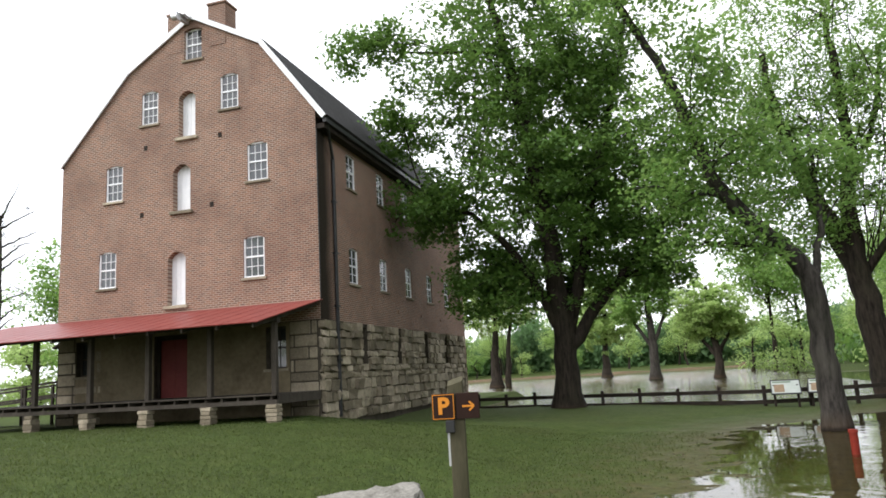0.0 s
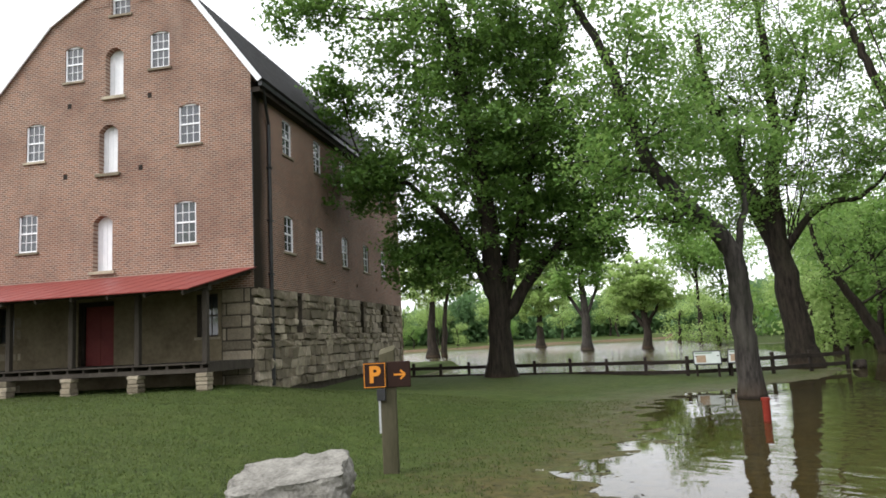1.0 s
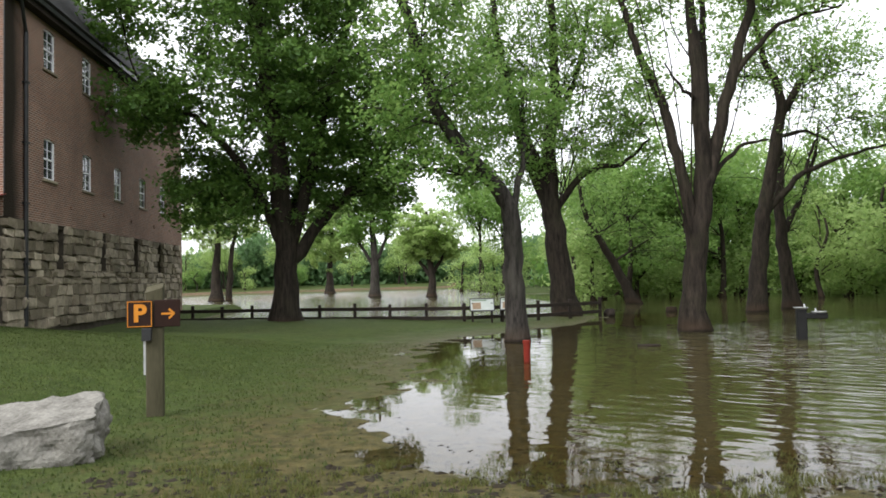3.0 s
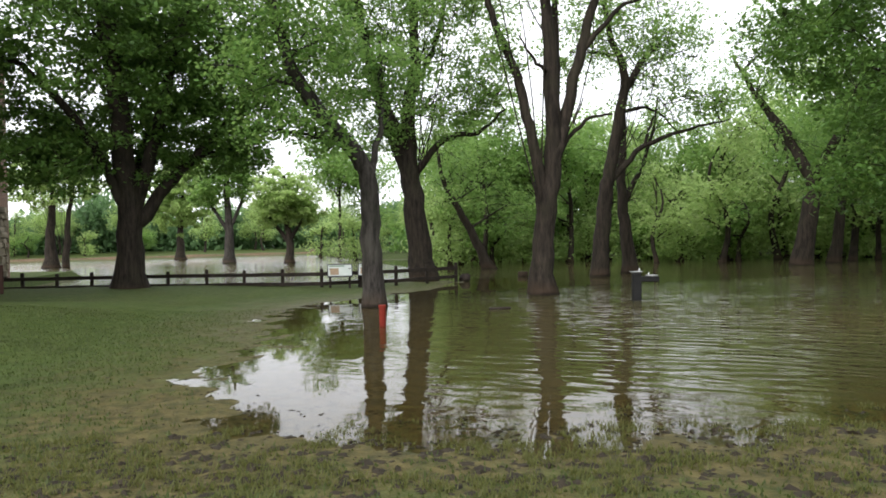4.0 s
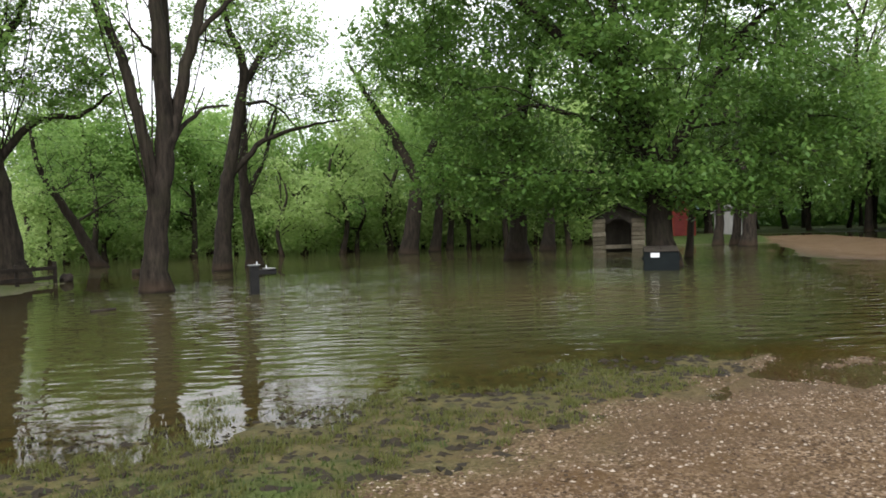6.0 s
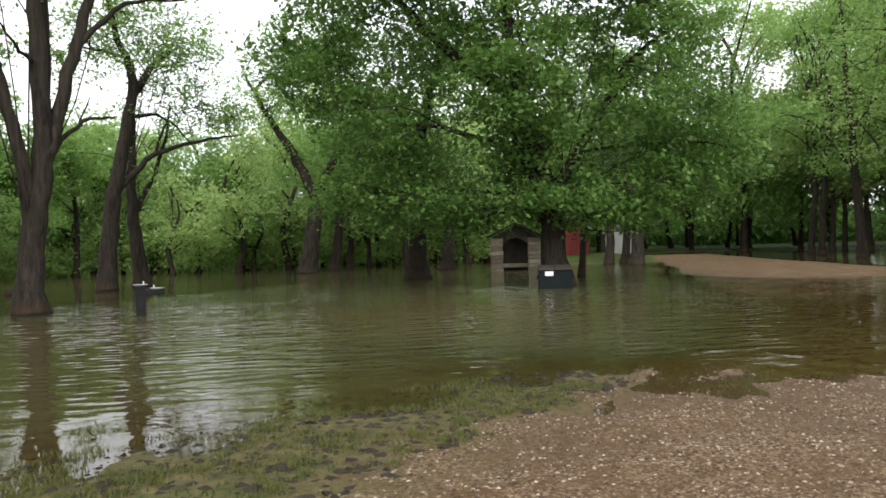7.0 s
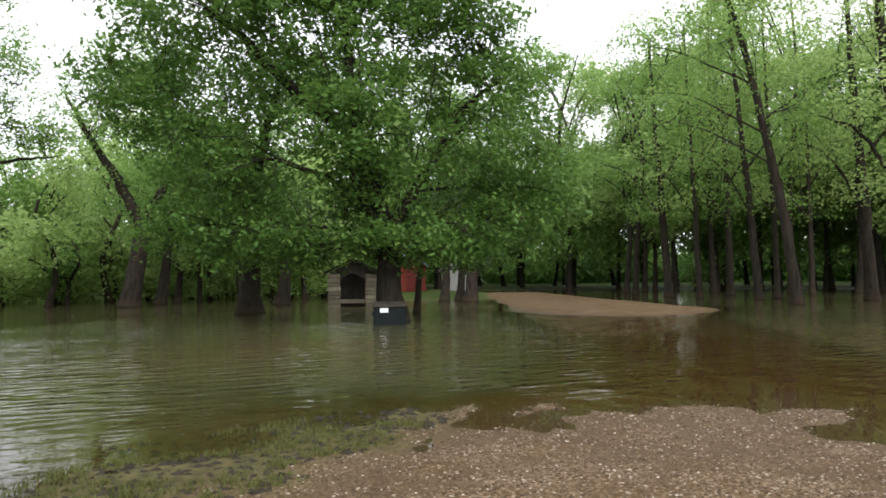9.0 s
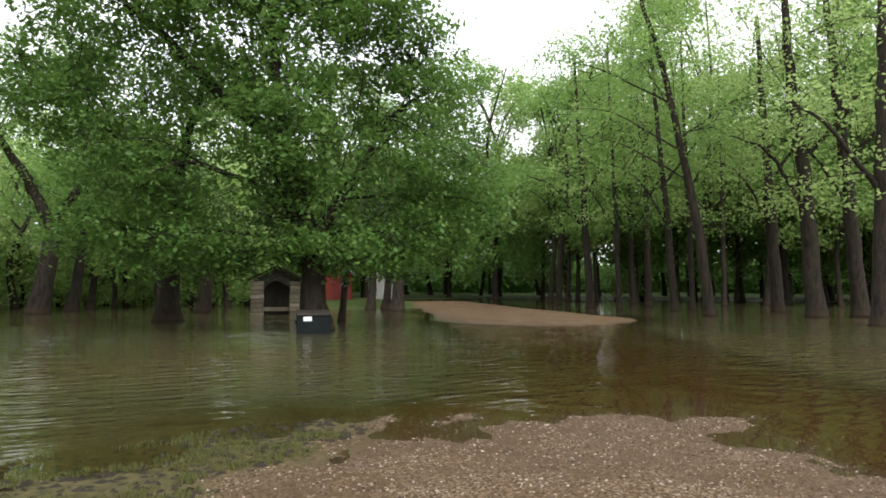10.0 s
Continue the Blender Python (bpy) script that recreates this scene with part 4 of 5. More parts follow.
cabin = thing("cabin", pose(59.5, 30.4, 0.55, 0, 0, -63), "small red boarded cabin with a blue-green metal roof among trees", "cabin")
part("wall", one(pent, 3.0, 4.0, -0.3, 2.3, 3.5), CABIN_RED, cabin)
part("roof", one(gabled, 3.0, 4.0, 0, 2.2, 3.5), TEAL, cabin)
part("door", one(box, -0.2, 0.6, -2.04, -2.005, 0.1, 1.9), RED_DOOR, cabin)
bm = bmesh.new()
rod(bm, (0.0, -2.02, 2.4), (0.0, -2.07, 2.4), 0.25)
part("vent", bm, DARK_WOOD, cabin)
kiosk = thing("stone_kiosk", pose(42.6, 25.8, 0.0, 0, 0, -57), "small open stone kiosk with a dark gabled roof standing in water", "shelter")
for x in (-1.25, 1.25):
    pil = thing("pillar", (0, 0, 0), "", "")
    pil.parent = kiosk
    for k in range(9):
        part("stone", one(box, x - 0.42 + random.uniform(-0.02, 0.02), x + 0.42 + random.uniform(-0.02, 0.02), -0.95, -0.3, -0.4 + k * 0.29, -0.4 + k * 0.29 + 0.275, 0.03), STONE_WARM, pil)
bm = bmesh.new()
arch_cap(bm, -0.83, 0.83, 2.2, 0.45, -0.93, -0.75, "x")
part("arch", bm, OLD_WOOD, kiosk, "weathered arch board")
part("back_wall", one(box, -1.6, 1.6, 0.6, 0.8, -0.4, 2.2), OLD_WOOD, kiosk)
part("bench", one(box, -0.9, 0.9, 0.1, 0.55, 0.2, 0.45), STONE_WARM, kiosk)
part("roof", one(gabled, 3.2, 2.0, 0, 2.2, 3.1), DARK_WOOD, kiosk)
part("gable", one(pent, 3.0, 1.7, 2.2, 2.3, 3.05), OLD_WOOD, kiosk)
PALE_BOARD = plain("pale_grey_boards", (0.20, 0.20, 0.19), (0.32, 0.31, 0.29), 3, 0.8, bump=0.3, stretch=(4, 4, 0.3))
hut = thing("pale_shed", pose(62.5, 27.2, 0.5, 0, 0, -67), "plain pale grey shed behind tree trunks", "shed")
part("wall", one(pent, 2.2, 2.4, -0.3, 1.9, 2.5), PALE_BOARD, hut)
part("roof", one(gabled, 2.2, 2.4, 0, 1.85, 2.5), PALE_BOARD, hut)

# drift on the water
bm = bmesh.new()
rod(bm, (7.65, 20.8, 0.01), (8.3, 20.7, 0.03), 0.05, 0.035, 9)
rod(bm, (7.9, 20.76, 0.02), (8.05, 20.95, 0.07), 0.02, 0.01, 6)
tagged(part("drift_log", bm, DARK_WOOD, None), "short dark piece of driftwood floating on the flood", "log")
bm = bmesh.new()
rod(bm, (16.06, 38.84, -0.4), (16.06, 38.84, 0.28), 0.36, 0.27, 14)
for v in bm.verts:
    v.co += Vector((noise.noise(v.co * 3), noise.noise(v.co * 3 + Vector((5, 0, 0))), 0)) * 0.1
tagged(part("tree_stump", bm, BARK, None), "low dark stump just above the flood water", "stump")

# ---- trees ----
def smooth_line(pts, n=4):
    """A rounded line through the points."""
    p = np.asarray(pts, float)
    p = np.vstack([2 * p[0] - p[1], p, 2 * p[-1] - p[-2]])
    out = []
    for i in range(1, len(p) - 2):
        for t in np.arange(n) / n:
            a, b, c, d = p[i - 1:i + 3]
            out.append(0.5 * (2 * b + (c - a) * t + (2 * a - 5 * b + 4 * c - d) * t * t + (3 * b - a - 3 * c + d) * t ** 3))
    out.append(p[-2])
    return np.array(out)


class Wood:
    """Gathers tapered tubes for one mesh of trunk, limbs and twigs."""

    def __init__(self):
        self.v, self.f, self.n = [], [], 0

    def tube(self, line, radii, sides):
        line = np.asarray(line, float)
        d = np.gradient(line, axis=0)
        d /= np.linalg.norm(d, axis=1, keepdims=True) + 1e-9
        ref = np.where(np.abs(d[:, 2:3]) > 0.9, [[1.0, 0, 0]], [[0, 0, 1.0]])
        a = np.cross(d, ref)
        a /= np.linalg.norm(a, axis=1, keepdims=True) + 1e-9
        b = np.cross(d, a)
        w = np.arange(sides) * 2 * np.pi / sides
        r = np.asarray(radii)[:, None, None]
        ring = line[:, None] + r * (np.cos(w)[None, :, None] * a[:, None] + np.sin(w)[None, :, None] * b[:, None])
        k = len(line)
        i = self.n + np.arange(k * sides).reshape(k, sides)
        j = np.roll(i, -1, axis=1)
        self.v.append(ring.reshape(-1, 3))
        self.f.append(np.stack([i[:-1], j[:-1], j[1:], i[1:]], -1).reshape(-1, 4))
        self.n += k * sides


def leaves(rng, centres, spread_h, spread_v, per, size, tri=False):
    """Small bent leaves in clumps round the centres."""
    n = len(centres) * per
    c = np.repeat(centres, per, axis=0) + rng.normal(0, 1, (n, 3)) * [spread_h, spread_h, spread_v]
    yaw, tip, roll = rng.uniform(0, 2 * np.pi, n), rng.normal(-0.25, 0.5 if size < 0.45 else 1.1, n), rng.normal(0, 0.6 if size < 0.45 else 1.0, n)
    s = size * rng.uniform(0.6, 1.25, n)[:, None]
    ahead = np.stack([np.cos(yaw) * np.cos(tip), np.sin(yaw) * np.cos(tip), np.sin(tip)], -1)
    side = np.stack([-np.sin(yaw) * np.cos(roll), np.cos(yaw) * np.cos(roll), np.sin(roll)], -1)
    if tri:
        v = np.stack([c - 0.5 * s * ahead - 0.3 * s * side, c + 0.5 * s * side, c + 0.6 * s * ahead - 0.2 * s * side], 1)
        return v.reshape(-1, 3), np.arange(n * 3).reshape(n, 3)
    v = np.stack([c - 0.5 * s * ahead, c + 0.36 * s * side, c + 0.55 * s * ahead, c - 0.36 * s * side], 1)
    return v.reshape(-1, 3), np.arange(n * 4).reshape(n, 4)


def tree(base, r0, limbs, blobs, label, leaf, bark, seed, density=1.0, size=0.15, per=34, flare=1.5, name="tree", clump=0.34, grow=1.0, twigs=True):
    """A tree: limbs are (start radius share, end share, points from the base); blobs are (x, y, z, wide, high) of its crown."""
    rng = np.random.default_rng(seed)
    wood = Wood()
    turn = lambda p: (p[0] * 0.9966 + p[1] * 0.0819, p[1] * 0.9966 - p[0] * 0.0819, *p[2:])
    limbs = [(a, b, [tuple(grow * q for q in turn(p)) for p in pts]) for a, b, pts in limbs]
    blobs = [tuple(grow * q for q in turn(p)) for p in blobs]
    r0 *= grow
    nodes, widths = [], []
    for k, (ra, rb, pts) in enumerate(limbs):
        line = smooth_line(pts, 5)
        t = np.linspace(0, 1, len(line))
        line[1:-1] += rng.normal(0, 0.035, (len(line) - 2, 3)) * r0 * 2
        r = r0 * (ra + (rb - ra) * t)
        if k == 0:
            r = r * (1 + (flare - 1) * np.exp(-np.maximum(line[:, 2], 0) / (0.9 * r0)))
        wood.tube(line, np.maximum(r, 0.012), 12 if ra > 0.35 else 8)
        nodes.append(line)
        widths.append(r)
    nodes, widths = np.vstack(nodes), np.concatenate(widths)
    tips = []
    for x, y, z, wide, high in blobs:
        mid = np.array([x, y, z], float)
        far = np.linalg.norm(nodes - mid, axis=1) + 2.5 * np.maximum(0, nodes[:, 2] - z + 0.3)
        start = int(np.argmin(far))
        if far[start] > 0.5 * min(wide, high):
            bend = (nodes[start] + mid) / 2 + rng.normal(0, 0.15, 3) * wide * 0.4
            line = smooth_line([nodes[start], bend, mid], 5)
            r = np.linspace(min(widths[start] * 0.7, 0.10), 0.03, len(line))
            wood.tube(line, r, 6)
        else:
            line = nodes[max(0, start - 3):start + 4]
        n = max(6, int(density * 9 * (wide * high) ** 0.85))
        d = rng.normal(0, 1, (n, 3))
        d /= np.linalg.norm(d, axis=1, keepdims=True)
        c = mid + d * (rng.uniform(0, 1, n) ** 0.42)[:, None] * [wide, wide, high]
        c += rng.normal(0, 0.12, (n, 3)) * [wide, wide, high]
        near = line[rng.integers(0, len(line), n)]
        boughs = max(4, n // 9)
        for q in range(boughs):  # boughs that carry several twigs
            p = c[q]
            a = near[q]
            l = smooth_line([a, (a + p) / 2 + rng.normal(0, 0.12, 3) * wide + [0, 0, 0.1 * high], p], 3)
            wood.tube(l, np.linspace(0.035, 0.012, len(l)), 5 if twigs else 3)
        hub = c[:boughs]
        for q in range(boughs, n if twigs else boughs):
            a = hub[np.argmin(np.linalg.norm(hub - c[q], axis=1))]
            wood.tube(np.stack([a, (a + c[q]) / 2 + rng.normal(0, 0.08, 3), c[q]]), [0.013, 0.009, 0.005], 3)
        tips.append(c[c[:, 2] > 0.4])
    at = Vector(base)
    ob = thing(name, at, label, "tree")
    arrays("trunk", np.vstack(wood.v), np.vstack(wood.f), bark, ob, True)
    if tips:
        v, f = leaves(rng, np.vstack(tips), clump, clump * 0.55, per, size, not twigs)
        crown = arrays("crown", v, f, leaf, ob)
        crown["kind"] = "stuff"
    return ob


LOW = -0.5
tree((-4.40, 34.3, 0.15), 0.46, [
    (1.0, 0.22, [(0, 0, LOW), (0.15, -0.3, 2.5), (0.1, -0.8, 5.0), (-0.1, -1.3, 7.8), (-0.4, -1.9, 10.7), (-0.8, -2.5, 13.4), (-1.2, -3.0, 15.4)]),
    (0.55, 0.16, [(0.1, -0.2, 1.9), (1.3, -0.1, 3.6), (2.5, 0.2, 4.9), (3.9, 0.4, 6.6), (4.8, 0.5, 8.1)]),
    (0.55, 0.14, [(0.15, -0.2, 2.3), (1.1, -0.4, 5.4), (1.8, -0.7, 8.2), (2.8, -0.8, 11.5), (3.5, -0.9, 14.0)]),
    (0.4, 0.12, [(0.1, -0.4, 2.7), (-0.9, -1.2, 5.1), (-2.2, -2.0, 6.9), (-3.8, -2.7, 7.6)]),
    (0.35, 0.1, [(0.1, -0.3, 3.0), (0.4, 1.6, 6.0), (0.6, 3.0, 9.5)])],
    [(-0.6, -1.5, 8.0, 3.5, 2.6), (-1.2, -2.0, 11.9, 3.6, 2.7), (-5.2, -4.0, 13.2, 1.6, 0.8), (-3.9, -2.6, 7.4, 1.7, 1.3), (-1.9, -1.4, 4.3, 1.8, 1.2), (2.4, -0.6, 9.4, 2.4, 2.8),
     (2.7, -0.1, 6.1, 1.7, 1.4), (0.5, -2.4, 15.9, 4.2, 2.0), (-4.4, -3.2, 10.2, 1.2, 1.1), (0.6, 2.5, 8.5, 2.6, 3.0), (0.3, 0.8, 5.2, 2.6, 1.5), (4.3, 0.4, 8.2, 1.2, 1.3), (-2.6, -0.5, 5.6, 1.5, 1.2), (3.6, 0.2, 4.9, 1.4, 1.0), (4.4, 0.5, 6.5, 1.2, 1.1), (2.0, -0.9, 12.4, 2.4, 1.8)],
    "large spreading maple in full deep green leaf on the lawn", LEAF_DEEP, BARK, 11, 2.3, 0.235, 60, 1.7, "maple_tree", grow=1.3)
tree((4.64, 23.67, 0), 0.33, [
    (1.0, 0.16, [(0, 0, LOW), (-0.1, -0.1, 2.0), (-0.15, -0.3, 3.7), (-0.7, -0.6, 4.6), (-2.0, -1.2, 6.1), (-2.5, -1.6, 7.5), (-3.1, -2.0, 9.4), (-4.0, -2.6, 11.2), (-4.5, -3.0, 12.4)]),
    (0.35, 0.12, [(-0.15, -0.3, 3.6), (0.3, 0.3, 5.5), (0.4, 0.8, 8.0)])],
    [(-2.5, -1.9, 8.9, 1.5, 1.6), (-3.2, -1.8, 6.3, 1.1, 0.9), (-1.5, -1.5, 7.3, 1.3, 1.2), (-3.8, -2.8, 11.4, 1.8, 1.2), (-1.3, -1.1, 5.0, 1.2, 0.8), (-2.6, -1.5, 4.9, 0.9, 0.6), (0.2, 0.6, 6.8, 1.5, 1.4)],
    "leaning young tree in fresh leaf standing in flood water", LEAF_FRESH, BARK_GREY, 12, 2.2, 0.17, 58, 1.25, grow=1.14)
tree((9.79, 37.54, 0), 0.58, [
    (1.0, 0.2, [(0, 0, LOW), (-0.3, 0, 2.8), (-0.6, 0, 4.9), (-1.5, 0.1, 7.5), (-2.1, 0.1, 9.5), (-2.6, 0.2, 11.8), (-2.8, 0.2, 14.3)]),
    (0.62, 0.15, [(-0.55, 0, 4.6), (-0.5, -0.2, 7.7), (-0.2, -0.3, 9.5), (-0.3, -0.4, 13.3), (-0.5, -0.5, 15.3)]),
    (0.3, 0.08, [(-0.4, 0, 4.5), (1.0, -0.3, 6.3), (2.5, -0.5, 6.5), (3.8, -0.4, 7.6)]),
    (0.35, 0.1, [(-0.4, 0, 8.3), (0.9, 0.3, 10.8), (1.6, 0.6, 14)])],
    [(-0.6, 0, 10.8, 3.6, 2.6), (0.4, -0.1, 7.6, 2.6, 1.6), (-1.8, 0.1, 6.6, 1.7, 1.2), (2.0, -0.2, 12.7, 2.8, 2.0), (2.9, -0.3, 8.7, 1.9, 2.1), (-3.5, 0.2, 11.8, 3.0, 2.3), (-4.1, 0.3, 8.5, 2.2, 1.7), (-1.0, 0, 15.5, 5.0, 2.3)],
    "tall forked tree in fresh green leaf beside the fence", LEAF_FRESH, BARK, 13, 2.1, 0.19, 50, 1.35, grow=1.21)
tree((11.42, 25.52, 0), 0.42, [
    (1.0, 0.22, [(0, 0, LOW), (0.2, 0, 2.4), (0.5, -0.1, 4.8), (0.4, -0.1, 8.7), (0.3, -0.1, 10.5), (0.2, -0.1, 13.4)]),
    (0.5, 0.2, [(0.15, 0, 2.3), (-0.1, 0, 4.8), (-0.5, 0.2, 6.9), (-0.7, 0.3, 7.8), (-1.3, 0.5, 9.3), (-1.6, 0.6, 10.6), (-2.0, 0.7, 12.1)]),
    (0.6, 0.25, [(0.5, -0.1, 4.6), (0.9, -0.1, 5.9), (1.5, -0.3, 8.4), (2.1, -0.4, 10.5), (2.5, -0.5, 12.4)]),
    (0.22, 0.09, [(0.7, -0.1, 4.9), (1.8, 0.2, 6.0), (2.9, 0.4, 6.3)]),
    (0.26, 0.07, [(1.4, -0.3, 8.1), (2.9, -0.7, 9.8), (4.8, -1.0, 10.3)]),
    (0.2, 0.06, [(0.4, -0.1, 7.6), (-0.2, -0.5, 7.8), (-0.9, -0.9, 8.6)]),
    (0.4, 0.2, [(0.5, -0.1, 5.4), (0.9, 0.5, 8.5), (0.95, 0.8, 12.5)])],
    [(0.6, -0.1, 14.0, 4.4, 2.0), (-1.6, 0.4, 11.4, 1.6, 1.3), (3.0, -0.6, 11.2, 1.9, 1.0), (-1.1, 0.3, 8.5, 0.9, 1.0), (1.0, 0.6, 11.2, 2.4, 1.2), (4.2, -0.9, 10.4, 1.2, 0.6)],
    "dark tree with several upright stems and thin leaf", LEAF_FRESH, BARK, 14, 2.0, 0.19, 24, 1.45, grow=1.115)
tree((19.61, 36.31, 0), 0.42, [
    (1.0, 0.2, [(0, 0, LOW), (0.3, 0, 3.3), (0.6, -0.1, 5.2), (1.2, -0.1, 8.1), (1.4, -0.2, 10.0), (0.7, -0.1, 11.9), (0.3, -0.1, 14.8)]),
    (0.5, 0.38, [(1.3, -0.1, 8.8), (2.3, -0.2, 10.5)]),
    (0.4, 0.07, [(0.6, -0.1, 4.6), (2.3, -0.4, 6.3), (4.5, -0.8, 7.1), (6.6, -1.0, 7.6)]),
    (0.25, 0.06, [(1.2, -0.1, 8.0), (3.2, 0.5, 8.3), (5.0, 0.8, 6.9)]),
    (0.22, 0.06, [(2.3, -0.4, 6.3), (2.8, -0.2, 7.6), (3.4, 0.1, 8.3)])],
    [(2.3, -0.2, 10.9, 3.4, 2.8), (0.6, -0.1, 12.9, 1.9, 2.8), (4.4, -0.4, 8.8, 2.1, 1.4), (1.5, 0.5, 15.5, 3.0, 2.0), (4.2, 0.6, 12.0, 2.6, 2.0), (6.0, -0.6, 8.6, 1.6, 1.0), (-1.2, 0.4, 11.0, 1.8, 2.0)],
    "thinly leafed tree with a broken limb and a long low bough", LEAF_FRESH, BARK, 15, 2.3, 0.20, 20, 1.35, grow=1.14)
tree((22.98, 38.59, 0), 0.40, [(1.0, 0.4, [(0, 0, LOW), (-0.3, 0, 2.2), (-0.5, 0, 5.0), (-0.2, 0.3, 9.0)]), (0.4, 0.1, [(-0.4, 0, 3.6), (1.2, 0.4, 6.5), (2.0, 0.6, 9.5)])],
    [(-0.4, 0.2, 6.2, 2.4, 1.9), (1.2, 0.4, 8.5, 2.4, 2.0), (0.0, 0, 3.9, 1.2, 0.8)], "dark ivy-clad trunk with a leafy top in the flood", LEAF_FRESH, BARK, 16, 0.6, 0.2, 20, 1.4, grow=1.13)
tree((18.51, 51.03, 0), 0.34, [(1.0, 0.2, [(0, 0, LOW), (-0.9, 0, 1.6), (-2.0, 0, 3.6), (-2.9, 0, 5.4), (-3.3, 0.2, 8.0)])],
    [(-3.2, 0.2, 7.0, 2.8, 2.4), (-2.6, 0.5, 4.6, 2.2, 1.5), (-0.6, 0.8, 5.0, 2.6, 2.6), (1.5, 1.0, 4.0, 2.6, 2.4)], "small leaning tree with yellow-green leaf at the wood's edge", LEAF_FRESH, BARK, 17, 0.8, 0.24, 22, grow=1.25)
tree((29.31, 15.22, 0), 0.62, [
    (1.0, 0.14, [(0, 0, LOW), (-0.3, 0.3, 3.6), (-0.8, 0.9, 6.6), (-1.4, 1.7, 9.2), (-2.7, 3.2, 10.5), (-4.5, 5.4, 13.4), (-5.8, 7.0, 15.1)]),
    (0.55, 0.12, [(-0.8, 0.9, 6.6), (-1.2, 1.4, 10.2), (-1.4, 1.7, 14.1), (-1.6, 1.9, 18.0)]),
    (0.5, 0.12, [(-0.4, 0.4, 3.9), (0.9, -1.1, 6.9), (1.9, -2.4, 9.8), (3.3, -4.2, 11.8)]),
    (0.4, 0.1, [(-0.4, 0.4, 4.2), (-2.8, 0.2, 6.5), (-4.2, -0.8, 9.5)]),
    (0.35, 0.1, [(-0.4, 0.4, 4.6), (1.5, 2.0, 7.5), (2.6, 3.6, 11)]),
    (0.3, 0.08, [(-0.7, 0.8, 6.0), (-3.0, 3.6, 7.4), (-5.2, 6.2, 8.0)])],
    [(-6.0, 7.2, 14.8, 4.6, 2.7), (-7.2, 8.6, 11.2, 3.0, 2.6), (-5.0, 6.0, 8.0, 4.0, 2.7), (-4.4, 5.3, 4.0, 3.2, 1.4), (-1.4, 1.7, 12.8, 5.6, 4.2), (-0.4, 0.4, 5.6, 5.0, 2.5), (2.9, -3.6, 10.1, 3.9, 4.3),
     (3.4, -4.1, 5.0, 2.6, 1.9), (-2.1, 2.4, 19.0, 7.6, 3.2), (0.9, -1.1, 3.6, 3.2, 1.1), (-3.5, -0.6, 9.0, 3.0, 2.6), (-2.6, 3.0, 3.4, 2.6, 0.9), (2.6, -3.2, 3.3, 2.6, 0.9), (-1.2, -1.4, 4.0, 2.6, 1.0), (-6.0, 7.2, 4.6, 2.4, 1.2), (4.6, -5.4, 6.5, 2.2, 1.8), (0.4, -0.5, 15.6, 4.4, 2.6), (-3.2, 3.7, 16.0, 4.2, 2.4), (2.4, -2.9, 14.2, 3.2, 2.4)],
    "huge broad tree in dense dark green leaf over the dumpsters", LEAF_DEEP, BARK, 18, 1.6, 0.25, 52, 1.5, "maple_tree", clump=0.42, grow=0.943)
tree((32.47, 26.04, 0), 0.55, [
    (1.0, 0.2, [(0, 0, LOW), (0, -0.1, 3.6), (0.2, -0.2, 7.5), (0.6, -0.8, 10.7), (1.2, -1.6, 14.5)]), (0.4, 0.1, [(0.1, -0.2, 5.5), (-1.6, 1.8, 8.5), (-2.8, 3.2, 12)])],
    [(-1.2, 1.4, 8.6, 3.4, 2.8), (0.4, -0.5, 6.2, 3.2, 2.0), (-0.4, 0.5, 3.8, 2.4, 1.2), (0.8, -1.0, 12.5, 3.6, 2.8), (-2.2, 2.6, 13.0, 3.0, 2.4)],
    "dense dark tree with roots spreading at the water", LEAF_DEEP, BARK, 19, 1.3, 0.26, 52, 1.9, clump=0.48, grow=1.0)
tree((37.08, 40.62, 0), 0.62, [
    (1.0, 0.14, [(0, 0, LOW), (0.4, -0.5, 4.0), (0.5, -0.6, 5.2), (-0.5, 0.6, 8.4), (-1.7, 2.0, 11.2), (-2.6, 3.0, 14)]), (0.6, 0.14, [(0.5, -0.6, 5.0), (1.2, -1.6, 7.6), (2.0, -2.5, 9.2), (2.6, -3.2, 12)])],
    [(-1.3, 1.5, 13.0, 3.6, 3.6), (1.8, -2.2, 10.4, 3.0, 3.2), (0.2, -0.3, 7.2, 3.0, 2.0), (0.3, -0.3, 15.5, 4.0, 2.4)], "leaning forked tree in bright leaf standing in water", LEAF_FRESH, BARK, 20, 0.9, 0.24, 44, 1.4, clump=0.45, grow=1.07)
tree((41.41, 42.32, 0), 0.42, [(1.0, 0.2, [(0, 0, LOW), (0.4, -0.4, 4), (0.6, -0.6, 9), (0.2, 0, 14)])], [(0.4, -0.4, 10, 3.4, 3.6), (-0.8, 0.8, 6.4, 3.0, 2.0), (0.3, 0, 15, 3, 2.4)],
    "bright green tree with a bare lower trunk in water", LEAF_FRESH, BARK, 21, 0.5, 0.32, 20, clump=0.45, grow=1.06)
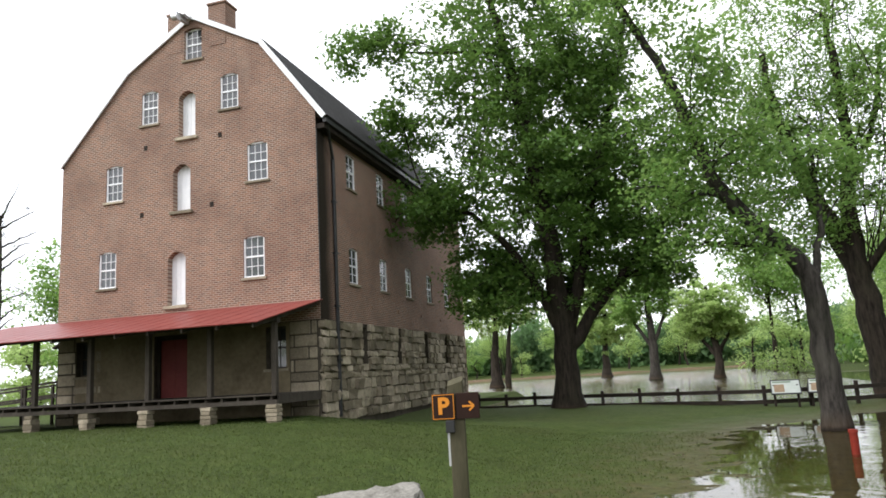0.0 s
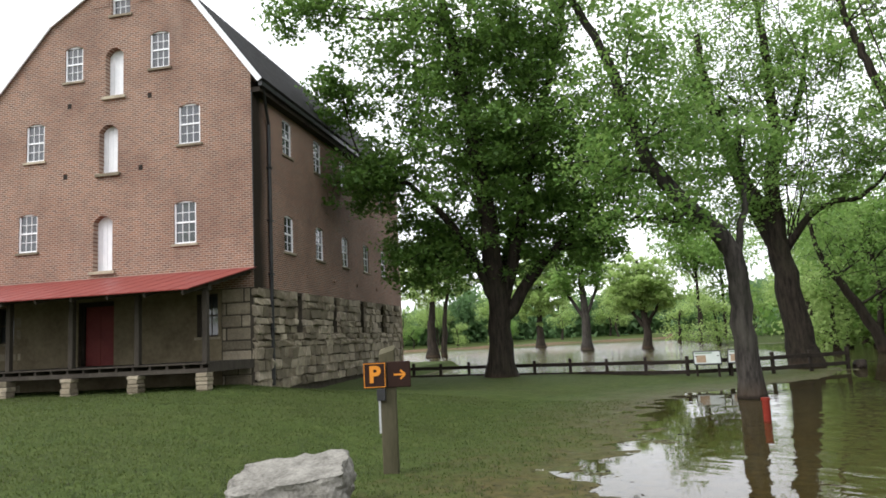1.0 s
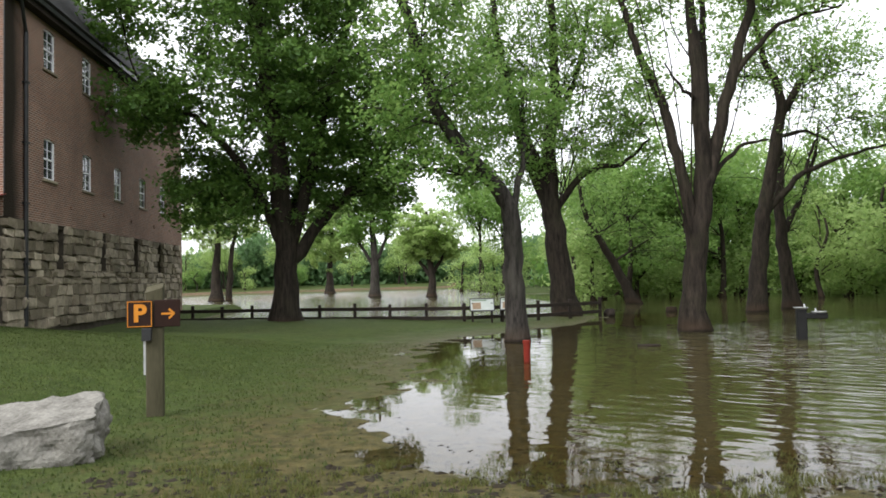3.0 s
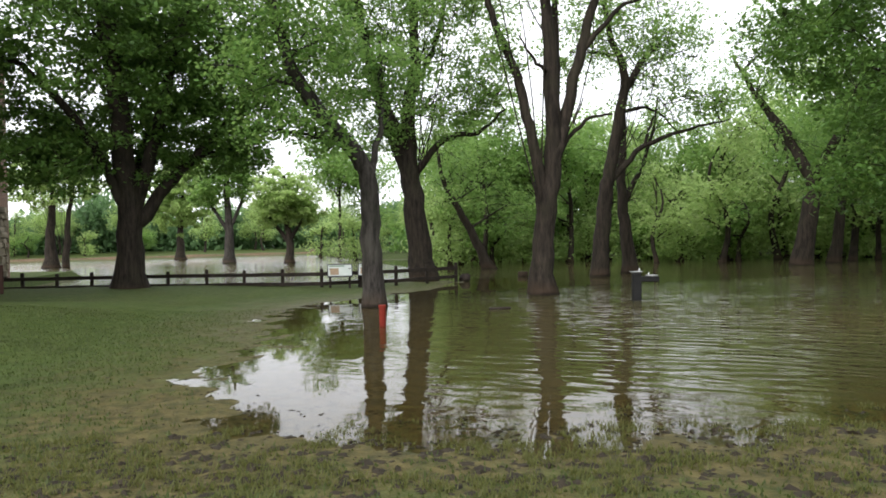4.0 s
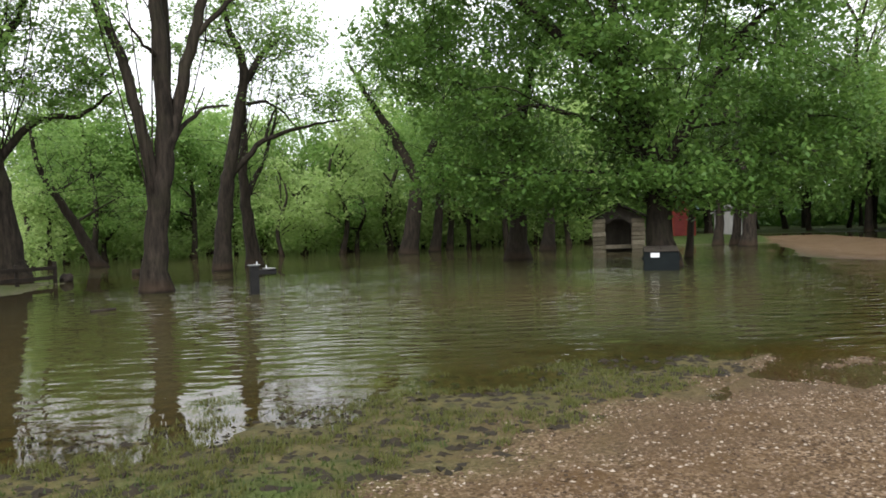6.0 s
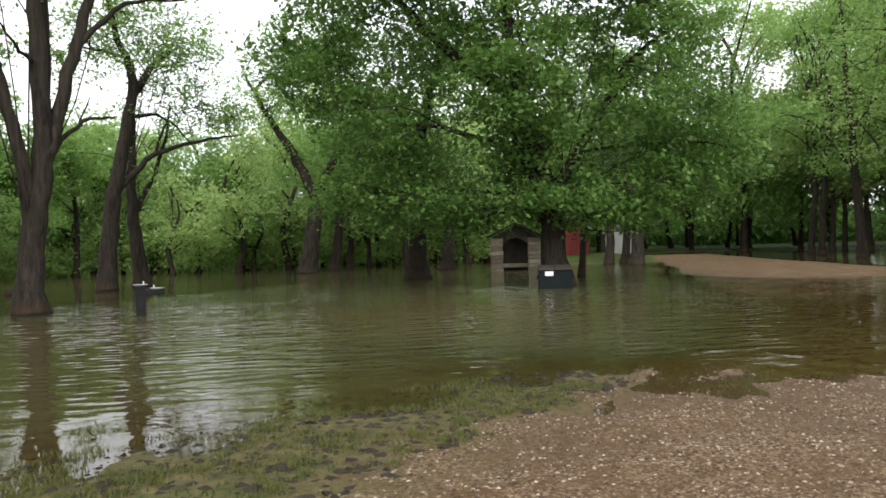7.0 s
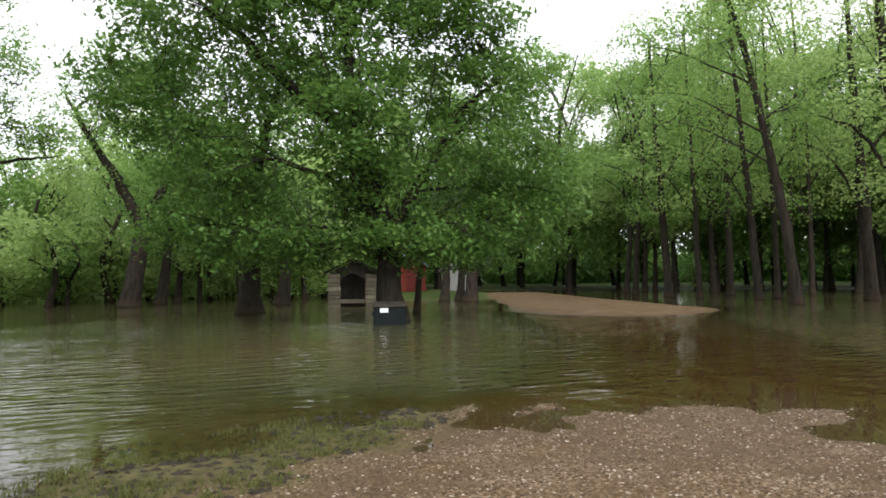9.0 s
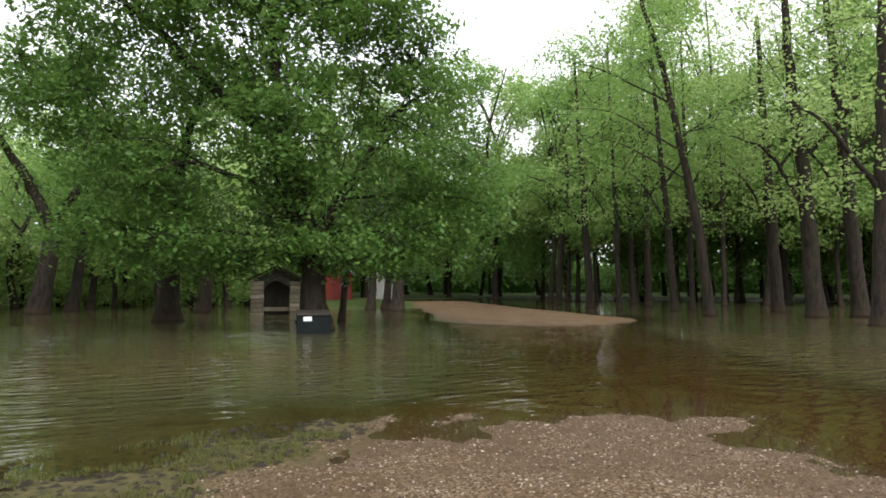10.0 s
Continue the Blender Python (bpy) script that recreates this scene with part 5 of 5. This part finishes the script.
for k, (x, y, r) in enumerate(((35.76, 17.46, 0.2), (52.36, 23.53, 0.36), (52.9, 22.5, 0.34), (51.03, 20.8, 0.5), (43.24, 32.28, 0.5))):
    tree((x, y, 0), r, [(1.0, 0.3, [(0, 0, LOW), (0.3, -0.1, 3), (0.5 - k * 0.3, 0.4, 7), (0.2, 0.5, 11)])], [(0.2, 0.4, 8.5, 3.4, 2.4), (-0.6, 0.6, 11.5, 3.2, 2.4), (0.8, -0.5, 5.8, 2.6, 1.3)],
        "slim dark trunk in shade with leaf above", LEAF_DEEP if k < 4 else LEAF_FRESH, BARK, 30 + k, 0.45, 0.34, 18, clump=0.5)
# tall trees of the right-hand wood
tree((49.99, -1.46, 0), 0.46, [
    (1.0, 0.2, [(0, 0, LOW), (-0.8, 0.8, 7.0), (-1.6, 1.9, 13.4), (-2.8, 3.4, 21.3), (-3.7, 4.8, 26.3), (-4.0, 5.2, 29.3)]),
    (0.2, 0.04, [(-1.3, 1.6, 11.5), (-4.0, 6.5, 14.5), (-5.5, 10.5, 15.5)]), (0.2, 0.04, [(-1.6, 2.0, 14), (-3.0, 7.5, 17.5), (-4.0, 11.5, 18.0)]), (0.2, 0.04, [(-2.4, 2.8, 18), (-3.8, 8, 21), (-4.5, 11.0, 22)]),
    (0.2, 0.04, [(-1.8, 2.2, 15), (-0.8, -2, 18), (0.2, -5, 19)])],
    [(-3.4, 4.8, 22.5, 6.0, 4.5), (-4.8, 8.6, 16.0, 5.0, 2.6), (-1.0, -0.6, 16.0, 5.0, 3.4), (-3.2, 1.1, 28.8, 8.0, 3.6), (-4.2, 9.0, 21, 4, 2.6)],
    "tall slender tree with layered boughs of pale spring leaf", LEAF_FRESH, BARK, 40, 0.7, 0.24, 34, 1.4, clump=0.6, grow=0.75)
for k, (x, y, r, lx, ly) in enumerate(((50.6, -7.6, 0.78, -2.8, 2.3), (52.2, -10.3, 0.7, -2.8, 2.4), (41.9, -9.3, 0.7, -0.5, -0.6), (58.2, 0.95, 0.42, -2, 2), (58.5, -6.2, 0.6, -1.5, 1.5), (62.7, 7.9, 0.5, -0.9, 1.5), (60.0, 5.2, 0.32, -0.6, 1.0), (68.8, 3.5, 0.46, 0, 0.5), (61.5, -0.3, 0.32, -0.6, 0.8), (72.0, -3.0, 0.36, 0.5, 0.3))):
    tree((x, y, 0), r, [(1.0, 0.3, [(0, 0, LOW), (lx * 0.3, ly * 0.25, 8.1), (lx * 0.5, ly * 0.5, 15), (lx * 0.75, ly * 0.8, 22.8), (lx, ly, 30.0)]),
        (0.3, 0.06, [(lx * 0.3, ly * 0.3, 9), (-2.5, 3.5, 14), (-4.0, 6.5, 15.5)]), (0.3, 0.06, [(lx * 0.5, ly * 0.5, 13), (-1.5, -3, 18), (-2, -5, 21)])],
        [(lx * 0.7, ly * 0.8, 23, 6.0, 4.5), (-2.6, 4.2, 15.0, 4.4, 2.6), (-0.8, -3.5, 18, 4.0, 3.6), (lx, ly, 29.5, 6.0, 3.2), (-1.5, 1.5, 10.5, 3.5, 1.8)],
        "tall dark-trunked tree at the edge of the wood", LEAF_FRESH if k % 2 else LEAF_FAR, BARK, 50 + k, 0.55, 0.25, 30, 1.4, clump=0.62, grow=0.72)
# lone trees across the flooded field
tree((5.88, 86.12, 0), 0.34, [(1.0, 0.3, [(0, 0, LOW), (0, 0, 1.6), (-0.2, 0.2, 4.0), (-0.3, 0.2, 6.5)]), (0.5, 0.1, [(0, 0, 1.5), (1.0, 0.3, 3.4), (1.4, 0.4, 5.0)]), (0.5, 0.1, [(0, 0, 1.5), (-1.2, 0.3, 3.2), (-1.7, 0.4, 4.6)])],
    [(-0.2, 0, 5.0, 2.2, 1.9), (1.1, 0.2, 3.9, 1.5, 1.2), (-1.4, 0.2, 3.7, 1.4, 1.1)], "small round-headed tree in the flooded field", LEAF_FAR, BARK, 61, 2.2, 0.42, 40, grow=1.58)
tree((-0.98, 94.15, 0), 0.40, [(1.0, 0.2, [(0, 0, LOW), (0, 0, 2.5), (-0.1, 0, 6), (0.2, 0, 9.5)]), (0.4, 0.1, [(0, 0, 2.2), (-1.3, 0, 4.6), (-2.0, 0, 6.6)]), (0.4, 0.1, [(0, 0, 2.4), (1.1, 0, 5), (1.5, 0, 7.5)])],
    [(-0.2, 0, 7.0, 2.2, 2.6), (-1.6, 0, 5.2, 1.3, 1.3), (1.2, 0, 5.8, 1.2, 1.5)], "pale thin-leafed tree in the flooded field", LEAF_FRESH, BARK_GREY, 62, 1.5, 0.40, 34, grow=1.68)
tree((-9.5, 130.0, 0), 0.45, [(1.0, 0.3, [(0, 0, LOW), (0, 0, 2.0), (0.3, 0, 6)])], [(0, 0, 5.4, 3.4, 2.6), (0.5, 0, 8, 2.4, 1.8)], "dark-trunked tree in the flooded field", LEAF_FAR, BARK, 63, 1.6, 0.6, 40, grow=1.85)
tree((-20.87, 93.09, 0), 0.45, [(1.0, 0.3, [(0, 0, LOW), (0, 0, 2.4), (0.3, 0, 6)]), (0.6, 0.2, [(0.9, 0, LOW), (1.0, 0, 2.4), (1.5, 0, 6)])], [(0, 0, 6.4, 3.4, 2.4), (1.5, 0, 8, 2.4, 1.8)], "twin-stemmed tree behind the fence", LEAF_FAR, BARK, 64, 1.6, 0.45, 40, grow=1.75)
# bare tree and greenery beyond the mill
rng = np.random.default_rng(5)
bare = [(1.0, 0.3, [(0, 0, LOW), (0.2, 0, 4), (0.4, 0, 9), (0.2, 0, 14)])]
for k in range(26):
    z = 5 + 0.35 * k
    a, l = rng.uniform(0, 2 * np.pi), rng.uniform(2.0, 4.0)
    bare.append((0.2, 0.03, [(0.3, 0, z), (0.3 + l * 0.5 * math.cos(a), l * 0.5 * math.sin(a), z + 1.0), (0.3 + l * math.cos(a), l * math.sin(a), z + rng.uniform(1.0, 2.4))]))
tree((-68, 60, 0.9), 0.45, bare, [(0.2, 0, 13, 3.2, 3.5), (0.2, 0, 8, 3.0, 2.5)], "bare-branched tree beyond the mill", LEAF_FRESH, BARK_GREY, 70, 1.6, 0.12, 3, grow=1.5)

# ---- woods: a few tree forms repeated ----
forms = []
for k in range(9):
    rng = np.random.default_rng(100 + k)
    bush, slim = k in (5, 6), k > 6
    tall = 6.0 if bush else rng.uniform(23, 26) if slim else rng.uniform(11, 17)
    limbs = [(1.0, 0.2, [(0, 0, LOW), (rng.normal(0, 0.3), rng.normal(0, 0.3), tall * 0.3), (rng.normal(0, 0.7), rng.normal(0, 0.7), tall * 0.65), (rng.normal(0, 0.9), rng.normal(0, 0.9), tall * 0.95)])]
    blobs = []
    for q in range(10 if slim else 8):
        z = tall * rng.uniform(0.16 if bush else 0.26 if slim else 0.3, 1.0)
        w = tall * (0.24 if bush else 0.12 if slim else 0.17) * (1.25 - 0.5 * abs(z / tall - 0.6))
        a = rng.uniform(0, 2 * np.pi)
        blobs.append((w * 0.9 * math.cos(a), w * 0.9 * math.sin(a), z, w * rng.uniform(0.8, 1.2), w * rng.uniform(0.5, 0.8)))
        if not bush:  # side limbs that show among the leaf
            limbs.append((0.3, 0.06, [(0, 0, z * 0.72), (w * 0.5 * math.cos(a), w * 0.5 * math.sin(a), z * 0.88), (w * 1.3 * math.cos(a), w * 1.3 * math.sin(a), z)]))
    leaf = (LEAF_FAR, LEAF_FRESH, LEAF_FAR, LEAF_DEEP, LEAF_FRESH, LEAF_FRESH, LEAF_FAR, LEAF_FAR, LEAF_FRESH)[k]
    forms.append(tree((0, 0, -80), rng.uniform(0.24, 0.36), limbs, blobs, "low leafy bush at the edge of the flooded wood" if bush else "tall slim tree of the flooded wood" if slim else "leafy tree of the flooded wood", leaf, BARK, 200 + k, 0.62, 0.40, 21, twigs=False, name="bush" if bush else "woodland_tree", clump=0.66))
for o in forms:
    o["group"] = "trees of the wood"
    if o.name.startswith("bush"):
        o["category"] = "bush"


def plant(form, x, y, s):
    z = max(-0.1, ground_at(x, y) - 0.05)
    return copy_thing(form, pose(x, y, z, 0, 0, random.uniform(0, 360)) @ Matrix.Diagonal((s, s, s * random.uniform(0.9, 1.15), 1)))


random.seed(21)
taken = [(29.3, 15.2), (32.5, 26.0), (37.1, 40.6), (19.6, 36.3), (18.5, 51.0), (42.6, 25.8), (59.5, 30.4), (62.5, 27.2), (55, 27), (57, 25), (27.5, 14.5), (40, 10), (46, 11), (50, 15), (43, 6), (-17, 33), (-17, 40)]


def belt(n, az0, az1, r0, r1, kinds, s0, s1, gap=3.0):
    """Scatter trees between two headings and two distances."""
    done = 0
    for _ in range(n * 8):
        if done >= n:
            break
        a, r = radians(random.uniform(az0, az1)), r0 + (r1 - r0) * random.random() ** 0.8
        x, y = -r * math.sin(a), r * math.cos(a)
        if any((x - p) ** 2 + (y - q) ** 2 < gap * gap for p, q in taken):
            continue
        taken.append((x, y))
        plant(forms[random.choice(kinds)], x, y, random.uniform(s0, s1))
        done += 1


belt(26, -17, -38, 58, 95, (0, 1, 2, 4), 0.65, 0.95)          # wood beyond the leaning tree
belt(12, -15, -39, 56, 78, (5, 6), 0.8, 1.2, 2.4)
belt(26, -38, -57, 62, 100, (0, 1, 2, 4), 0.8, 1.2)         # behind the broad tree
belt(10, -38, -57, 68, 90, (5, 6), 0.7, 1.1, 2.4)
belt(22, -55, -79, 80, 112, (0, 1, 2, 4, 7, 8), 0.9, 1.2)      # behind the gravel island
belt(40, -72, -109, 66, 110, (7, 8, 7, 8, 0), 0.85, 1.15)     # right-hand wood
belt(9, -110, -178, 45, 90, (0, 1, 2), 1.0, 1.4, 4.0)      # behind the walk
belt(7, 178, 90, 50, 90, (0, 1, 2), 1.0, 1.4, 4.0)
belt(9, 44, 90, 75, 110, (0, 1, 4), 0.8, 1.1, 4.0)
belt(11, 36, 46, 52, 80, (5, 6, 1), 0.8, 1.0, 4.0)
belt(26, 20, -19, 225, 245, (0, 2, 5, 6), 0.9, 1.3, 2.5)    # far tree line over the field
belt(8, -6, -18, 80, 120, (1, 0, 6, 4), 0.8, 1.15, 3.5)
for o in forms:  # the forms themselves take a place in the wood
    a, r = radians(random.uniform(-83, -103)), random.uniform(80, 95)
    o.matrix_basis = pose(-r * math.sin(a), r * math.cos(a), 0.0)

# ---- undergrowth closing the woods ----
def undergrowth(name, n, az0, az1, r0, r1, low, top, size, mat, label, seed):
    g = np.random.default_rng(seed)
    az, r = np.radians(g.uniform(az1, az0, n)), g.uniform(r0, r1, n)
    crest = top * (0.65 + 0.25 * np.sin(az * 31 + seed) + 0.2 * np.sin(az * 83 + 2 * seed) + 0.12 * np.sin(az * 190))
    foot = low * (0.8 + 0.3 * np.sin(az * 57 + seed) + 0.2 * np.sin(az * 140))
    pts = np.stack([-r * np.sin(az), r * np.cos(az), 0.2 + foot + crest * g.uniform(0, 1, n) ** 0.8], -1)
    v, f = leaves(g, pts, size * 1.6, size * 0.8, 6, size, True)
    tagged(arrays(name, v, f, mat), label, "woodland", kind="stuff")


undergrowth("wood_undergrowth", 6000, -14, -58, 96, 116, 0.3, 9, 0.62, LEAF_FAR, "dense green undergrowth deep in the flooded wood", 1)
undergrowth("wood_canopy", 22000, -58, -112, 84, 106, 4.2, 23, 0.46, LEAF_FRESH, "light green boughs among the tall trees", 2)
# added dark backing: deep wood shade given by dark leaf, also closes sky gaps
undergrowth("wood_shade_growth", 13000, -13, -112, 118, 140, 0.0, 9, 1.1, LEAF_DEEP, "backing of dark leaf that stands for the deep shade in the wood", 6)
# low growth in this paled leaf lightens the dark gaps of the wood
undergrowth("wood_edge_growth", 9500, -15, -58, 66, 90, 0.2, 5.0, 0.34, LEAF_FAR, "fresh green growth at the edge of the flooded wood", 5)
undergrowth("far_woodland", 9000, 26, -20, 250, 270, 0.0, 17, 2.0, LEAF_BLUE, "line of woodland beyond the flooded field, haze tinted into its leaf", 3)

# ---- grass, litter and mud clods ----
rng = np.random.default_rng(9)


def scatter(n, x0, x1, y0, y1, keep):
    x, y = rng.uniform(x0, x1, n), rng.uniform(y0, y1, n)
    h = height(x, y)
    ok = keep(x, y, h)
    return np.stack([x[ok], y[ok], h[ok]], -1)


GRASS = foliage("grass_blade", (0.018, 0.036, 0.006), (0.042, 0.072, 0.013), (0.13, 0.155, 0.050))
p = scatter(150000, -20, 6, 3.5, 24, lambda x, y, h: (h > 0.015) & (gravel_share(x, y) < 0.3) & (rng.uniform(0, 1, len(x)) < np.clip((16 / np.hypot(x, y)) ** 1.3, 0.1, 1) * np.clip(0.25 + h * 8, 0, 1)))
n = len(p)
yaw, tall = rng.uniform(0, 2 * np.pi, n), rng.uniform(0.02, 0.055, n)
lean_v = np.stack([np.cos(yaw), np.sin(yaw), 0 * yaw], -1)
side_v = np.stack([-np.sin(yaw), np.cos(yaw), 0 * yaw], -1) * 0.012
tipv = p + lean_v * (tall * rng.uniform(0.2, 1.0, n))[:, None] + np.stack([0 * tall, 0 * tall, tall], -1)
v = np.stack([p - side_v, p + side_v, tipv], 1).reshape(-1, 3)
tagged(arrays("grass", v, np.arange(3 * n).reshape(n, 3), GRASS), "short mown grass blades on the wet lawn", "grass", kind="stuff")

LITTER = plain("wet_dead_leaves", (0.010, 0.008, 0.005), (0.034, 0.026, 0.015), 5, 0.7)


def debris(name, n, size, region, keep, mat, label, flat=0.45):
    q = scatter(n, *region, keep)
    m = len(q)
    s = size * rng.uniform(0.35, 1.0, m) ** 1.5
    ang = np.arange(6) * np.pi / 3
    ring = np.stack([np.cos(ang), np.sin(ang), 0 * ang], -1)[None] * (s[:, None] * rng.uniform(0.3, 1.5, (m, 6)))[:, :, None]
    top = np.stack([rng.normal(0, 0.2, m) * s, rng.normal(0, 0.2, m) * s, s * flat * rng.uniform(0.5, 1.4, m)], -1)[:, None]
    v = (np.concatenate([ring, top], 1) + q[:, None]).reshape(-1, 3)
    k = np.arange(6)
    f = np.stack([k, (k + 1) % 6, np.full(6, 6)], -1)[None] + 7 * np.arange(m)[:, None, None]
    return tagged(arrays(name, v, f.reshape(-1, 3), mat), label, "debris", kind="stuff")


debris("lawn_litter", 5200, 0.026, (-14, 4, 4, 24), lambda x, y, h: (h > -0.01) & (h < 0.7) & (gravel_share(x, y) < 0.5), LITTER, "scattered dead leaves and mud bits on the lawn")
debris("mud_clods", 3000, 0.085, (-3, 11, 3.8, 8.4), lambda x, y, h: (h > -0.035) & (h < 0.11) & (gravel_share(x, y) < 0.6), LITTER, "dark mud clods and drift along the water's edge", 0.42)
debris("floating_debris", 5200, 0.045, (-2.5, 6, 7.0, 25), lambda x, y, h: (h < 0.004) & (h > -0.035), LITTER, "bits of drift lying in shallow water", 0.3)
TUFT = foliage("tuft_blade", (0.050, 0.064, 0.012), (0.095, 0.115, 0.024), (0.17, 0.165, 0.055))
tufts = scatter(3200, -2.5, 10, 3.9, 8.6, lambda x, y, h: (h > -0.03) & (h < 0.10) & (gravel_share(x, y) < 0.55) & (wob(x, y, 0.45, 3) > -0.15))
tp = np.repeat(tufts, 14, axis=0)
n = len(tp)
tp[:, :2] += rng.normal(0, 0.05, (n, 2))
yaw, tall = rng.uniform(0, 2 * np.pi, n), rng.uniform(0.025, 0.085, n)
lean_v = np.stack([np.cos(yaw), np.sin(yaw), 0 * yaw], -1)
side_v = np.stack([-np.sin(yaw), np.cos(yaw), 0 * yaw], -1) * 0.008
tipv = tp + lean_v * (tall * rng.uniform(0.3, 1.1, n))[:, None] + np.stack([0 * tall, 0 * tall, tall], -1)
v = np.stack([tp - side_v, tp + side_v, tipv], 1).reshape(-1, 3)
tagged(arrays("shore_grass", v, np.arange(3 * n).reshape(n, 3), TUFT), "ragged grass tufts in the mud at the water's edge", "grass", kind="stuff")
PEBBLE = Mat("gravel_stones", 0.75)
pr = PEBBLE.island()
PEBBLE.color(PEBBLE.ramp(pr, (0.0, (0.040, 0.026, 0.015)), (0.55, (0.105, 0.068, 0.040)), (0.88, (0.20, 0.15, 0.105)), (1.0, (0.34, 0.285, 0.225))))
debris("gravel_stones", 60000, 0.024, (2.5, 14, -3.5, 5.2), lambda x, y, h: (h > -0.03) & (gravel_share(x, y) > 0.5) & (rng.uniform(0, 1, len(x)) < np.clip(0.45 + 7 * h, 0, 1)), PEBBLE.m, "loose tan gravel stones of the drive", 0.6)

# ---- stones of the base walls ----
random.seed(33)


def ashlar(owner, u0, u1, z0, z1, holes, put, low, high, wide):
    z = z0
    while z < z1 - 0.05:
        h = min(random.uniform(low, high), z1 - z)
        if z1 - z - h < 0.14:
            h = z1 - z
        u = u0
        while u < u1 - 0.02:
            w = random.uniform(*wide)
            e = min(u + w, u1)
            if u1 - e < 0.18:
                e = u1
            spans = [(u, e)]
            for a, b, c, d in holes:
                if z + h > c + 0.02 and z < d - 0.02:
                    spans = [s for p, q in spans for s in ((p, min(q, a)), (max(p, b), q)) if s[1] - s[0] > 0.05]
            for a, b in spans:
                put(owner, a + 0.018, b - 0.018, z + 0.015, z + h - 0.015)
            u = e
        z += h


def rough_stone(owner, a, b, z0, z1, along, proud, mat):
    bm = bmesh.new()
    d = proud * random.uniform(0.5, 1.2)
    if along == "x":
        box(bm, a, b, YF + 0.064 - d, YF + 0.12, z0, z1)
    else:
        box(bm, XR - 0.12, XR - 0.064 + d, a, b, z0, z1)
    bm.edges.ensure_lookup_table()
    bmesh.ops.bevel(bm, geom=bm.edges[:], offset=min(0.03, (z1 - z0) * 0.2), segments=1, affect="EDGES")
    for v in bm.verts:
        v.co += Vector((random.uniform(-1, 1), random.uniform(-1, 1), random.uniform(-1, 1))) * (0.045 if along == "y" else 0.006)
    part("stone", bm, mat, owner)


ashlar(stone_side, YF + 0.05, YB, 0.75, STONE_TOP - 0.01, WIN_STONE, lambda o, a, b, c, d: rough_stone(o, a, b, c, d, "y", 0.17, STONE), 0.24, 0.44, (0.4, 1.05))
ashlar(stone_front, XL, XR - 0.16, 0.95, STONE_TOP - 0.01, WIN_LOW + [(-20.9, -12.75, 0.9, 9)], lambda o, a, b, c, d: rough_stone(o, a, b, c, d, "x", 0.03, STONE_WARM), 0.32, 0.5, (0.6, 1.3))
